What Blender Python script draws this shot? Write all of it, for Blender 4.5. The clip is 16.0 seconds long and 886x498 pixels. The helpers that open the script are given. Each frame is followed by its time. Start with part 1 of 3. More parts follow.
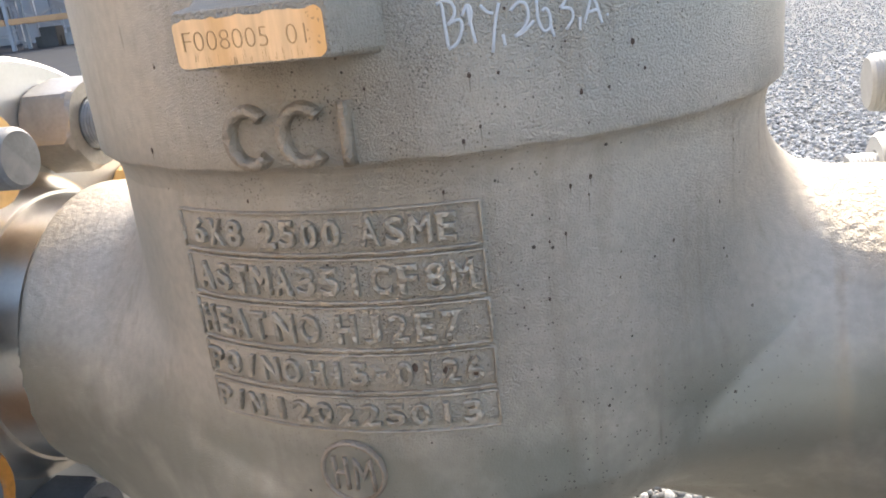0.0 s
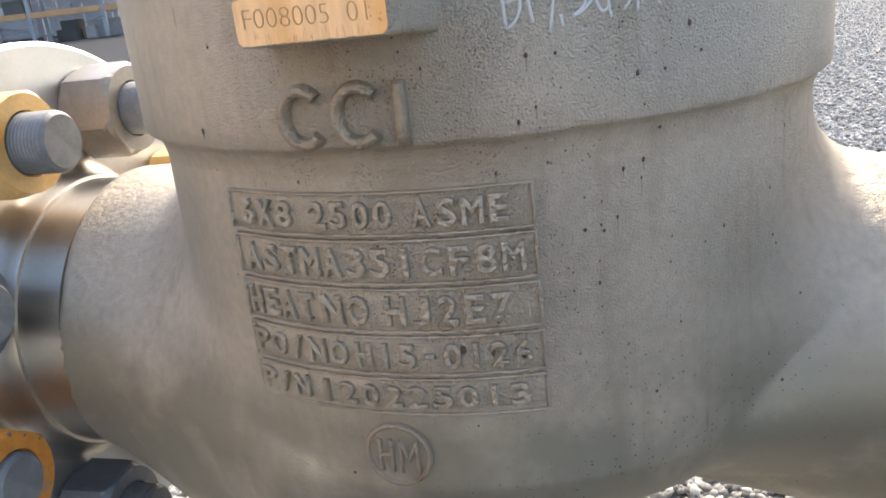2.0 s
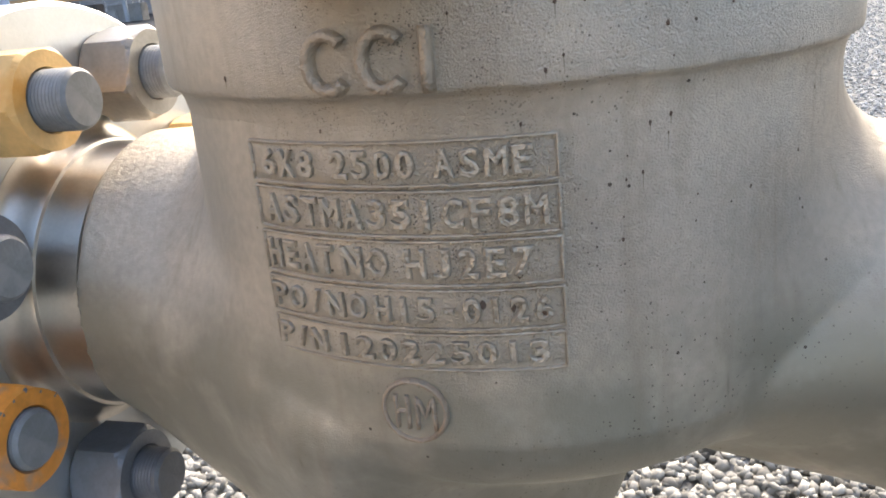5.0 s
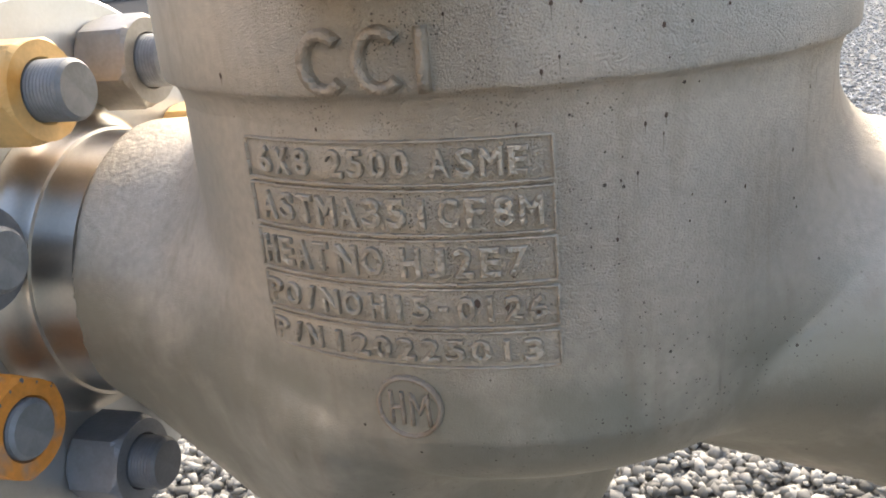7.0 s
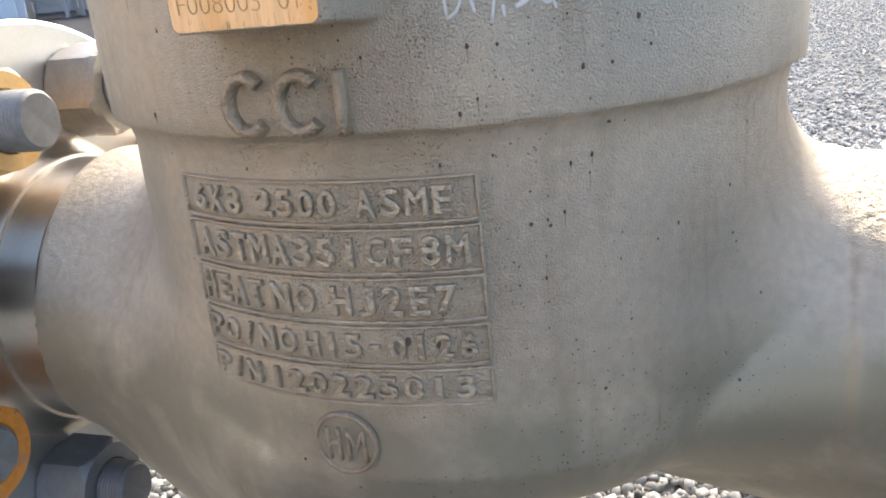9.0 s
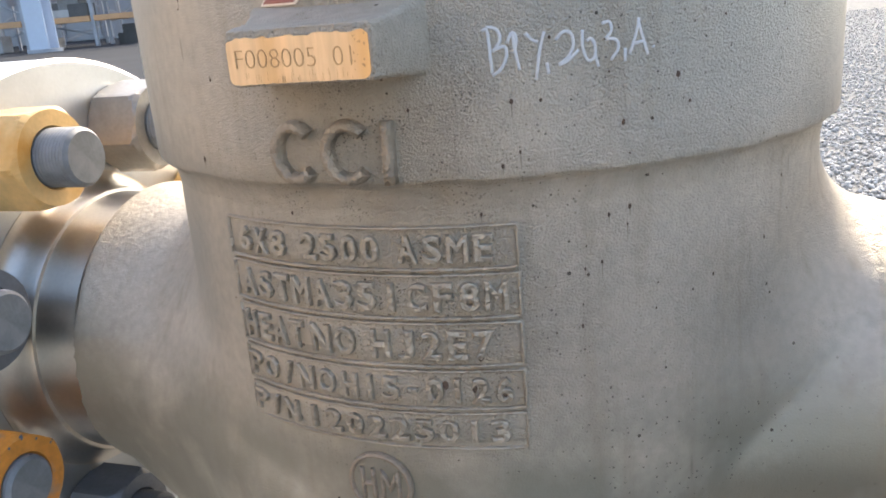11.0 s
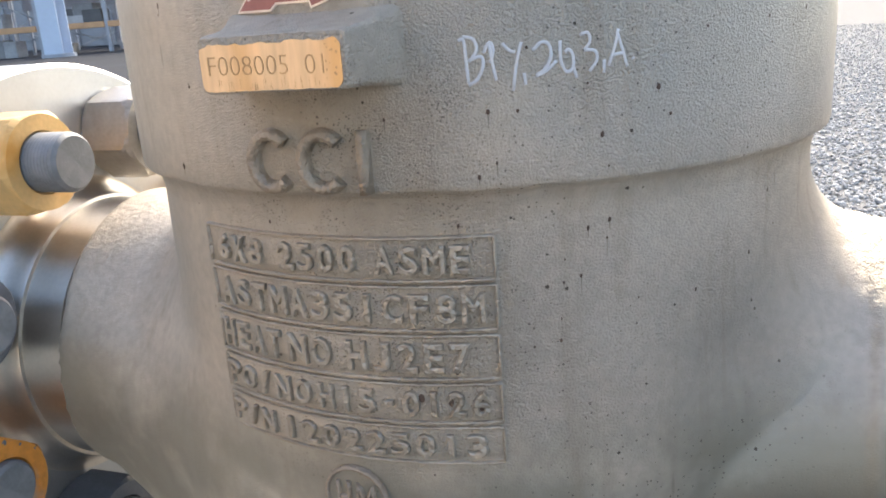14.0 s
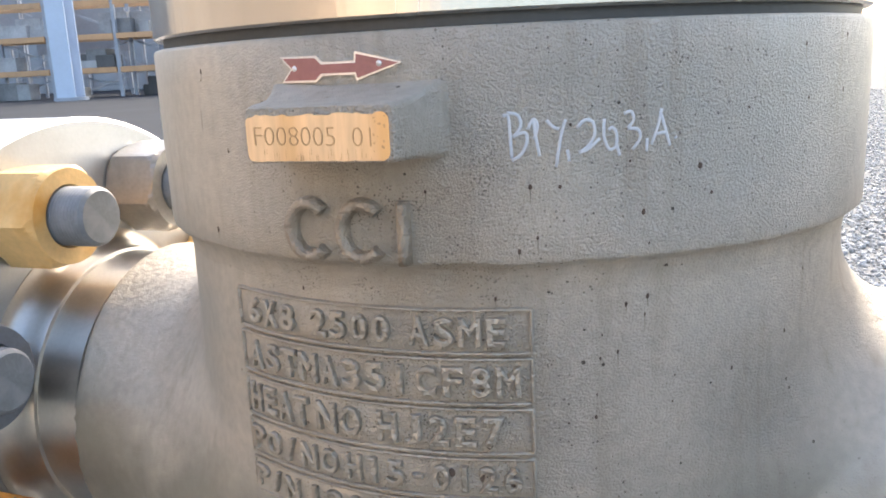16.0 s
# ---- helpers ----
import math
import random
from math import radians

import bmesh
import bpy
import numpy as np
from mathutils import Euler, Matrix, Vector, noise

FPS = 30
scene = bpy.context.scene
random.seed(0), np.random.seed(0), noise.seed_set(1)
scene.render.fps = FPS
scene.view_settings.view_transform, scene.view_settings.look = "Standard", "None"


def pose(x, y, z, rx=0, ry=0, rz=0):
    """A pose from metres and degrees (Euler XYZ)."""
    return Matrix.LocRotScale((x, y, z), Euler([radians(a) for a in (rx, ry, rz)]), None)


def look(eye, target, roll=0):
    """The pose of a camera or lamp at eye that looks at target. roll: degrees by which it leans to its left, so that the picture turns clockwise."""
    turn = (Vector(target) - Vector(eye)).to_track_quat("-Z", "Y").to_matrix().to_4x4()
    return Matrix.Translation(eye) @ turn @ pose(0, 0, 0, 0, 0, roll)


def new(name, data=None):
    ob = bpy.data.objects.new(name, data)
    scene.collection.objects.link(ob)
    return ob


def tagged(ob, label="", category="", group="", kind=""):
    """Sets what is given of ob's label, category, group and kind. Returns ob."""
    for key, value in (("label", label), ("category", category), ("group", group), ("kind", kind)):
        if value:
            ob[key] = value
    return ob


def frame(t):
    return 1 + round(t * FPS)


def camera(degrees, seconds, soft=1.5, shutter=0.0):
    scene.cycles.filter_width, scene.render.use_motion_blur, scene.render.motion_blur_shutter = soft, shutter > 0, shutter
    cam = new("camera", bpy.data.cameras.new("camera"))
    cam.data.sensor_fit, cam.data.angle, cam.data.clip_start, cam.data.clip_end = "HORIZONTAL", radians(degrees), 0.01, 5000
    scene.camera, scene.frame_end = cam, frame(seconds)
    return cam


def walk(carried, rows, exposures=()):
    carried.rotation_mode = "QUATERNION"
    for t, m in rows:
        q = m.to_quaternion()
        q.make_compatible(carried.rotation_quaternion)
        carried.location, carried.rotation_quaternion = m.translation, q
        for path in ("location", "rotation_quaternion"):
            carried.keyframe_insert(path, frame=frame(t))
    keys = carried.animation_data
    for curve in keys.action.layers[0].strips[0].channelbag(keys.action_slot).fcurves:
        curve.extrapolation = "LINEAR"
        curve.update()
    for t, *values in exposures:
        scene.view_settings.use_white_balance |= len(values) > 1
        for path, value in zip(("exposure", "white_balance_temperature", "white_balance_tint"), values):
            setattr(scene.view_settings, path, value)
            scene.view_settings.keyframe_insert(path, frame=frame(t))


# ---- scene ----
cam = camera(56.36, 16.0, soft=1.8)
ROWS = [
    (0.0, -0.00000, -0.62817, 0.82845, 72.176, 6.464, -1.143),
    (0.5, -0.00447, -0.62942, 0.82724, 72.356, 6.431, -0.976),
    (1.0, -0.01648, -0.62766, 0.82207, 72.183, 6.440, -0.527),
    (1.5, -0.02175, -0.62813, 0.82145, 72.005, 6.288, -0.161),
    (2.0, -0.01876, -0.62938, 0.82343, 72.017, 6.258, 0.048),
    (2.5, -0.01429, -0.63126, 0.82323, 72.154, 6.180, 0.071),
    (3.0, -0.01815, -0.63303, 0.82285, 72.307, 6.218, 0.274),
    (3.5, -0.01528, -0.62870, 0.82243, 72.017, 6.188, 0.056),
    (4.0, -0.02128, -0.62880, 0.81617, 72.027, 6.238, 0.250),
    (4.5, -0.02205, -0.63096, 0.81037, 71.632, 5.792, 0.895),
    (5.0, -0.02499, -0.63142, 0.80268, 71.654, 5.311, 1.330),
    (7.5, -0.02213, -0.62969, 0.81312, 70.216, 4.855, 1.263),
    (8.0, -0.00663, -0.63063, 0.81379, 71.003, 4.953, 2.007),
    (8.5, 0.00767, -0.62631, 0.81804, 70.770, 5.029, 1.840),
    (9.0, 0.02217, -0.62376, 0.82326, 70.924, 5.426, 2.150),
    (11.5, 0.00743, -0.63263, 0.83538, 73.438, 4.408, 4.286),
    (12.0, 0.00390, -0.63300, 0.83491, 73.304, 4.274, 4.720),
    (12.5, 0.00518, -0.63451, 0.83248, 73.660, 4.094, 4.624),
    (13.0, 0.01099, -0.63325, 0.83305, 73.689, 4.103, 4.541),
    (13.5, 0.01992, -0.62866, 0.83304, 73.786, 4.055, 4.558),
    (14.0, 0.02802, -0.62477, 0.83340, 73.890, 4.089, 4.522),
    (14.5, 0.02390, -0.62657, 0.83702, 74.000, 4.151, 4.502),
    (15.0, 0.00698, -0.62574, 0.83725, 73.639, 4.170, 4.674),
    (15.5, 0.00541, -0.62152, 0.83651, 74.368, 3.717, 5.114),
    (16.0, 0.01076, -0.62123, 0.84393, 77.430, 2.676, 5.019),
]
from mathutils import geometry

walk(cam, [(t, pose(x, y, z, rx, ry, rz)) for t, x, y, z, rx, ry, rz in ROWS],
     exposures=[(0.0, 2.00, 7020, 10), (1.0, 1.87, 7130, 10), (1.5, 1.97, 7180, 10), (2.5, 1.78, 7250, 10), (3.0, 1.87, 7270, 10), (4.0, 1.98, 7250, 10), (5.0, 2.01, 7220, 10), (7.5, 1.84, 7350, 10), (8.0, 1.85, 7350, 10), (8.5, 1.97, 7280, 10), (9.0, 2.01, 7220, 10), (11.5, 2.03, 7150, 10), (12.5, 2.05, 7120, 10), (14.5, 2.04, 7080, 10), (15.5, 2.07, 7050, 10), (16.0, 2.17, 6980, 10)])

# ---- light ----
SUN_AZ, SUN_EL = 15.0, 41.0          # degrees clockwise from +y, above the horizon
world = bpy.data.worlds.new("sky")
scene.world = world
world.use_nodes = True
wn = world.node_tree.nodes
sky = wn.new("ShaderNodeTexSky")
sky.sky_type = 'NISHITA'
sky.sun_disc = False
sky.sun_elevation = radians(SUN_EL)
sky.sun_rotation = radians(SUN_AZ)
sky.air_density, sky.dust_density, sky.ozone_density = 1.0, 3.0, 1.0
wn["Background"].inputs["Strength"].default_value = 0.15
world.node_tree.links.new(sky.outputs[0], wn["Background"].inputs["Color"])
sun_data = bpy.data.lights.new("sun", 'SUN')
sun_data.energy, sun_data.angle, sun_data.color = 1.65, radians(0.6), (1.0, 0.93, 0.82)
sun = new("sun", sun_data)
ca, ce = radians(SUN_AZ), radians(SUN_EL)
sun.matrix_world = look((math.sin(ca) * math.cos(ce) * 20, math.cos(ca) * math.cos(ce) * 20, math.sin(ce) * 20), (0, 0, 0))

# ---- materials ----


def mat(name, color, rough=0.5, metal=0.0, var=0.15, scale=20.0, fine=250.0, bump=0.0, bump_scale=400.0,
        tint=None, spec=0.5, pits=0.0, rand=0.0, stretch=None, streaks=0.0, patchy=False):
    """A surface with two scales of colour variation, grain relief, and optional dark pits."""
    m = bpy.data.materials.new(name)
    m.use_nodes = True
    nt = m.node_tree
    n, l = nt.nodes, nt.links
    b = n["Principled BSDF"]
    tc = n.new("ShaderNodeTexCoord")
    src = tc.outputs["Object"]
    if stretch:
        mp = n.new("ShaderNodeMapping")
        mp.inputs["Scale"].default_value = stretch
        l.new(src, mp.inputs[0])
        src = mp.outputs[0]

    def tex(s, d=4.0):
        t = n.new("ShaderNodeTexNoise")
        t.inputs["Scale"].default_value, t.inputs["Detail"].default_value = s, d
        l.new(src, t.inputs["Vector"])
        return t.outputs["Fac"]

    def math_node(op, a, b_, clamp=False):
        t = n.new("ShaderNodeMath")
        t.operation, t.use_clamp = op, clamp
        for i, v in enumerate((a, b_)):
            if isinstance(v, (int, float)):
                t.inputs[i].default_value = v
            else:
                l.new(v, t.inputs[i])
        return t.outputs[0]

    def mix(fac, a, b_):
        t = n.new("ShaderNodeMix")
        t.data_type = 'RGBA'
        for i, v in ((0, fac), (6, a), (7, b_)):
            if isinstance(v, (int, float)):
                t.inputs[i].default_value = v
            elif isinstance(v, tuple):
                t.inputs[i].default_value = (*v, 1.0)
            else:
                l.new(v, t.inputs[i])
        return t.outputs[2]

    dark = tuple(c * (1 - var) for c in color)
    light = tuple(min(1.0, c * (1 + var)) for c in color)
    big, small = tex(scale), tex(fine, 2.0)
    f = math_node('ADD', math_node('MULTIPLY', big, 1.5), math_node('MULTIPLY', small, 0.7))
    f = math_node('SUBTRACT', f, 0.6, True)
    col = mix(f, dark, light)
    if tint:
        t2 = tex(scale * 0.45, 3.0)
        t2 = math_node('MULTIPLY', math_node('SUBTRACT', t2, 0.5, True), 4.0, True)
        col = mix(t2, col, tint)
    if streaks:
        ms = n.new("ShaderNodeMapping")
        ms.inputs["Scale"].default_value = (1.0, 1.0, 0.10)
        l.new(tc.outputs["Object"], ms.inputs[0])
        ts = n.new("ShaderNodeTexNoise")
        ts.inputs["Scale"].default_value, ts.inputs["Detail"].default_value = 70.0, 3.0
        l.new(ms.outputs[0], ts.inputs["Vector"])
        sf = math_node('MULTIPLY', math_node('SUBTRACT', ts.outputs["Fac"], 0.56, True), 5.0 * streaks, True)
        col = mix(sf, col, tuple(c * k for c, k in zip(color, (0.62, 0.55, 0.47))))
    if rand:
        oi = n.new("ShaderNodeObjectInfo")
        ge = n.new("ShaderNodeNewGeometry")
        rv = math_node('FRACT', math_node('ADD', oi.outputs["Random"], ge.outputs["Random Per Island"]), 0.0)
        k = math_node('ADD', math_node('MULTIPLY', rv, 2 * rand), 1 - rand)
        hs = n.new("ShaderNodeHueSaturation")
        l.new(col, hs.inputs["Color"])
        l.new(k, hs.inputs["Value"])
        col = hs.outputs[0]
    height = None
    if bump:
        height = math_node('ADD', math_node('MULTIPLY', tex(bump_scale, 5.0), 0.8), math_node('MULTIPLY', tex(bump_scale * 0.5, 4.0), 0.6))
        if patchy:
            where = math_node('MULTIPLY', math_node('SUBTRACT', tex(7.0, 2.0), 0.32, True), 6.0, True)
            axes = n.new("ShaderNodeSeparateXYZ")
            l.new(tc.outputs["Object"], axes.inputs[0])
            inner = math_node('MULTIPLY', math_node('SUBTRACT', 0.19, math_node('ABSOLUTE', math_node('SUBTRACT', axes.outputs[0], 0.028), 0.0), True), 16.0, True)
            low = math_node('MULTIPLY', math_node('SUBTRACT', axes.outputs[2], 0.575, True), 18.0, True)
            where = math_node('MULTIPLY', math_node('MULTIPLY', where, inner), low)
            # coarse sand wrinkles on the shoulders of the two branches
            far_x = math_node('MAXIMUM', math_node('SUBTRACT', axes.outputs[0], 0.225), math_node('MULTIPLY', math_node('SUBTRACT', -0.225, axes.outputs[0]), 0.12))
            shoulder = math_node('MULTIPLY', math_node('MULTIPLY', far_x, 20.0, True), math_node('MULTIPLY', math_node('SUBTRACT', axes.outputs[2], 0.615, True), 30.0, True))
            where = math_node('MAXIMUM', where, math_node('MULTIPLY', shoulder, math_node('MULTIPLY', tex(18.0, 3.0), 1.6)))
            height = math_node('MULTIPLY', height, math_node('ADD', math_node('MULTIPLY', where, 0.88), 0.12))
            height = math_node('ADD', height, math_node('MULTIPLY', shoulder, math_node('MULTIPLY', tex(150.0, 5.0), 3.5)))
    if pits:
        v = n.new("ShaderNodeTexVoronoi")
        v.inputs["Scale"].default_value = 120.0
        l.new(tc.outputs["Object"], v.inputs["Vector"])
        sel = n.new("ShaderNodeSeparateColor")
        l.new(v.outputs["Color"], sel.inputs[0])
        keep = math_node('GREATER_THAN', sel.outputs[0], 0.72)
        size = math_node('MULTIPLY', sel.outputs[1], 0.15)
        hole = math_node('MULTIPLY', math_node('LESS_THAN', v.outputs["Distance"], size), keep)
        patch = math_node('GREATER_THAN', tex(14.0, 2.0), 0.46)
        hole = math_node('MULTIPLY', math_node('MULTIPLY', hole, patch), pits)
        if patchy:
            hole = math_node('MULTIPLY', hole, math_node('ADD', math_node('MULTIPLY', inner, 0.9), 0.1))
        # rust runs below some of the pits
        md = n.new("ShaderNodeMapping")
        md.inputs["Scale"].default_value = (1.0, 1.0, 0.14)
        l.new(tc.outputs["Object"], md.inputs[0])
        vd = n.new("ShaderNodeTexVoronoi")
        vd.inputs["Scale"].default_value = 75.0
        l.new(md.outputs[0], vd.inputs["Vector"])
        sd = n.new("ShaderNodeSeparateColor")
        l.new(vd.outputs["Color"], sd.inputs[0])
        drip = math_node('SUBTRACT', math_node('MULTIPLY', sd.outputs[1], 0.16), vd.outputs["Distance"], True)
        drip = math_node('MULTIPLY', math_node('MULTIPLY', drip, 9.0, True), math_node('GREATER_THAN', sd.outputs[0], 0.72))
        col = mix(math_node('MULTIPLY', drip, 0.5), col, (0.13, 0.095, 0.065))
        v2 = n.new("ShaderNodeTexVoronoi")
        v2.inputs["Scale"].default_value = 360.0
        l.new(tc.outputs["Object"], v2.inputs["Vector"])
        sel2 = n.new("ShaderNodeSeparateColor")
        l.new(v2.outputs["Color"], sel2.inputs[0])
        tiny = math_node('LESS_THAN', v2.outputs["Distance"], math_node('MULTIPLY', sel2.outputs[1], 0.26))
        tiny = math_node('MULTIPLY', tiny, math_node('GREATER_THAN', sel2.outputs[0], 0.45))
        tiny = math_node('MULTIPLY', tiny, math_node('MULTIPLY', math_node('SUBTRACT', tex(11.0, 2.0), 0.42, True), 8.0, True))
        if patchy:
            tiny = math_node('MULTIPLY', tiny, math_node('ADD', math_node('MULTIPLY', inner, 0.9), 0.1))
        hole = math_node('MAXIMUM', hole, math_node('MULTIPLY', tiny, 0.6))
        if patchy:
            # burnt-on sand round the cast letters: crowded fine pits and a brown stain
            near = math_node('MULTIPLY', math_node('MULTIPLY', math_node('SUBTRACT', 0.035, axes.outputs[0], True), 18.0, True), inner)
            near = math_node('MULTIPLY', near, math_node('MULTIPLY', math_node('SUBTRACT', 0.835, axes.outputs[2], True), 25.0, True))
            near = math_node('MULTIPLY', near, low)
            v3 = n.new("ShaderNodeTexVoronoi")
            v3.inputs["Scale"].default_value = 720.0
            l.new(tc.outputs["Object"], v3.inputs["Vector"])
            s3 = n.new("ShaderNodeSeparateColor")
            l.new(v3.outputs["Color"], s3.inputs[0])
            sand = math_node('LESS_THAN', v3.outputs["Distance"], math_node('MULTIPLY', s3.outputs[1], 0.42))
            sand = math_node('MULTIPLY', sand, math_node('MULTIPLY', math_node('SUBTRACT', tex(38.0, 3.0), 0.44, True), 7.0, True))
            hole = math_node('MAXIMUM', hole, math_node('MULTIPLY', math_node('MULTIPLY', sand, near), 0.65))
            col = mix(math_node('MULTIPLY', math_node('MULTIPLY', near, tex(24.0, 4.0)), 0.75), col, (0.475, 0.40, 0.31))
            # green-grey mottle below z 0.625; shade of the lower body is put in too
            shade_film = math_node('MULTIPLY', math_node('SUBTRACT', 0.625, axes.outputs[2], True), 22.0, True)
            shade_film = math_node('MULTIPLY', shade_film, math_node('MULTIPLY', math_node('SUBTRACT', tex(13.0, 5.0), 0.32, True), 4.5, True))
            col = mix(math_node('MULTIPLY', shade_film, 0.8), col, (0.285, 0.275, 0.232))
        col = mix(hole, col, (0.06, 0.045, 0.035))
        if height is not None:
            height = math_node('SUBTRACT', height, math_node('MULTIPLY', hole, 1.0))
    if height is not None:
        bp = n.new("ShaderNodeBump")
        bp.inputs["Strength"].default_value = min(1.0, bump)
        bp.inputs["Distance"].default_value = 0.0012 * max(1.0, bump)
        l.new(height, bp.inputs["Height"])
        l.new(bp.outputs[0], b.inputs["Normal"])
    l.new(col, b.inputs["Base Color"])
    rg = math_node('ADD', math_node('MULTIPLY', big, 0.25), rough - 0.12, True)
    l.new(rg, b.inputs["Roughness"])
    b.inputs["Metallic"].default_value = metal
    b.inputs["Specular IOR Level"].default_value = spec
    return m


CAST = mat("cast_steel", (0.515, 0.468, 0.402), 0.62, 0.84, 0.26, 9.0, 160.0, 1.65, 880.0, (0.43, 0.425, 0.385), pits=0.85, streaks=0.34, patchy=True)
LETTER_DARK = mat("cast_letters_grimy", (0.40, 0.335, 0.265), 0.52, 0.75, 0.22, 60.0, 260.0, 1.5, 500.0, (0.26, 0.21, 0.16))
LETTER = mat("cast_letters", (0.44, 0.39, 0.325), 0.48, 0.8, 0.22, 40.0, 200.0, 1.5, 380.0, (0.34, 0.29, 0.23))
CAST_DIRTY = mat("cast_steel_stained", (0.34, 0.275, 0.215), 0.6, 0.5, 0.3, 60.0, 300.0, 1.2, 450.0, (0.25, 0.17, 0.11))
# bare metal; its golden tone is warm reflected light put into the colour
GROUND = mat("ground_metal_face", (0.72, 0.53, 0.34), 0.42, 0.55, 0.30, 70.0, 420.0, 0.25, 120.0, (0.66, 0.41, 0.19), stretch=(1, 1, 0.10))
STAMP = mat("stamped_mark", (0.46, 0.30, 0.16), 0.7, 0.2, 0.2)
POLISHED = mat("machined_steel", (0.60, 0.565, 0.515), 0.36, 0.95, 0.12, 30.0, 300.0, 0.10, 500.0)
# cooler copy of the machined steel: the sky's reflection is put into its colour
DISC = mat("machined_steel_sky_tinted", (0.50, 0.52, 0.535), 0.42, 0.9, 0.10, 25.0, 300.0, 0.08, 500.0)
BONNET = mat("turned_steel", (0.50, 0.47, 0.44), 0.24, 1.0, 0.18, 30.0, 90.0, 0.5, 60.0, stretch=(1, 1, 0.03))
GASKET = mat("dark_gasket", (0.055, 0.058, 0.06), 0.55, 0.2, 0.3)
NUT_ORANGE = mat("orange_painted_steel", (0.72, 0.46, 0.19), 0.45, 0.0, 0.16, 60.0, 260.0, 0.2, 300.0, (0.62, 0.30, 0.06))
NUT_DEEP = mat("deep_orange_painted_steel", (0.70, 0.27, 0.05), 0.5, 0.0, 0.18, 110.0, 260.0, 0.2, 300.0, (0.34, 0.27, 0.23))
NUT_DARK = mat("blackened_steel", (0.17, 0.182, 0.21), 0.5, 0.4, 0.2, 70.0, 300.0, 0.2, 300.0)
NUT_STEEL = mat("plain_steel_nut", (0.29, 0.275, 0.255), 0.45, 0.6, 0.2, 60.0, 260.0, 0.15, 300.0)
NUT_PALE = mat("pale_grey_nut", (0.47, 0.475, 0.465), 0.5, 0.2, 0.12, 60.0, 260.0, 0.15, 300.0)
STUD = mat("zinc_coated_stud", (0.20, 0.215, 0.235), 0.6, 0.2, 0.2, 80.0, 350.0, 0.15, 400.0, (0.27, 0.28, 0.30))
STUD_DARK = mat("blackened_stud", (0.13, 0.14, 0.16), 0.55, 0.3, 0.2, 80.0, 350.0, 0.15, 400.0)
STUD_PALE = mat("pale_stud", (0.40, 0.41, 0.41), 0.5, 0.3, 0.12, 80.0, 300.0)
PLATE_RED = mat("red_plate_paint", (0.33, 0.13, 0.115), 0.5, 0.0, 0.2, 60.0, 400.0, 0.1, 300.0)
PLATE_EDGE = mat("bare_aluminium", (0.78, 0.72, 0.68), 0.4, 0.7, 0.1)
CHALK = mat("white_paint_pen", (0.56, 0.58, 0.61), 0.85, 0.0, 0.12, 90.0, 600.0)
RUST_TAIL = mat("rust_run", (0.27, 0.235, 0.19), 0.8, 0.0, 0.3, 120.0, 500.0)
RUST = mat("rust_speck", (0.085, 0.055, 0.04), 0.85, 0.0, 0.35, 200.0, 700.0)
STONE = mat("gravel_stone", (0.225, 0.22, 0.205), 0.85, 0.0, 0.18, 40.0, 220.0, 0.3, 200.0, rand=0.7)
# paler and flatter than the near stones: haze is put into the colour
STONE_FAR = mat("gravel_stone_hazed", (0.37, 0.37, 0.365), 0.9, 0.0, 0.18, 40.0, 220.0, 0.3, 200.0, rand=0.28, spec=0.2)
GRAVEL = mat("gravel_bed", (0.21, 0.212, 0.21), 0.95, 0.0, 0.7, 26.0, 60.0, 1.0, 30.0, (0.10, 0.10, 0.10), spec=0.05)
ASPHALT = mat("asphalt", (0.030, 0.034, 0.041), 0.98, 0.0, 0.25, 0.6, 40.0, 0.3, 60.0, spec=0.1)
RACK_ORANGE = mat("rack_orange_paint", (0.50, 0.29, 0.15), 0.5, 0.0, 0.2, 2.0, 20.0)
RACK_GREY = mat("rack_grey_paint", (0.30, 0.33, 0.38), 0.6, 0.0, 0.2, 2.0, 20.0)
PANEL_BLUE = mat("blue_grey_sheet", (0.27, 0.285, 0.31), 0.6, 0.0, 0.15, 1.0, 10.0)
COLUMN_WHITE = mat("white_column_paint", (0.46, 0.53, 0.64), 0.5, 0.0, 0.08, 1.0, 12.0)
CRATE = mat("stored_goods", (0.21, 0.215, 0.225), 0.7, 0.0, 0.35, 2.0, 20.0, rand=0.8)
WALL = mat("ochre_wall", (0.54, 0.455, 0.37), 0.9, 0.0, 0.12, 0.7, 12.0)

# ---- mesh helpers ----
K = 0.24                 # radius of the collar, the unit of the valve's proportions
LIP = 0.75               # height of the collar's lower edge over the ground
AZ = radians(165.97)     # direction of the inlet pipe
IN_AX = Vector((math.cos(AZ), math.sin(AZ), 0))
OUT_AX = -IN_AX
FRONT = Vector((OUT_AX.y, -OUT_AX.x, 0))     # across the pipe, towards the viewer
UP = Vector((0, 0, 1))
IN_Z, OUT_Z = LIP - 0.7567 * K, LIP - 0.815 * K


def smooth(me):
    me.polygons.foreach_set("use_smooth", [True] * len(me.polygons))


def part(name, bm, material, parent=None, label="", smooth_shade=False):
    """Link a bmesh, or a ready mesh, as one object under its parent."""
    if isinstance(bm, bmesh.types.BMesh):
        bmesh.ops.recalc_face_normals(bm, faces=bm.faces)
        me = bpy.data.meshes.new(name)
        bm.to_mesh(me)
        bm.free()
    else:
        me = bm
    me.materials.append(material)
    if smooth_shade:
        smooth(me)
    ob = new(name, me)
    if parent is not None:
        ob.parent = parent
    if label:
        tagged(ob, label)
    return ob


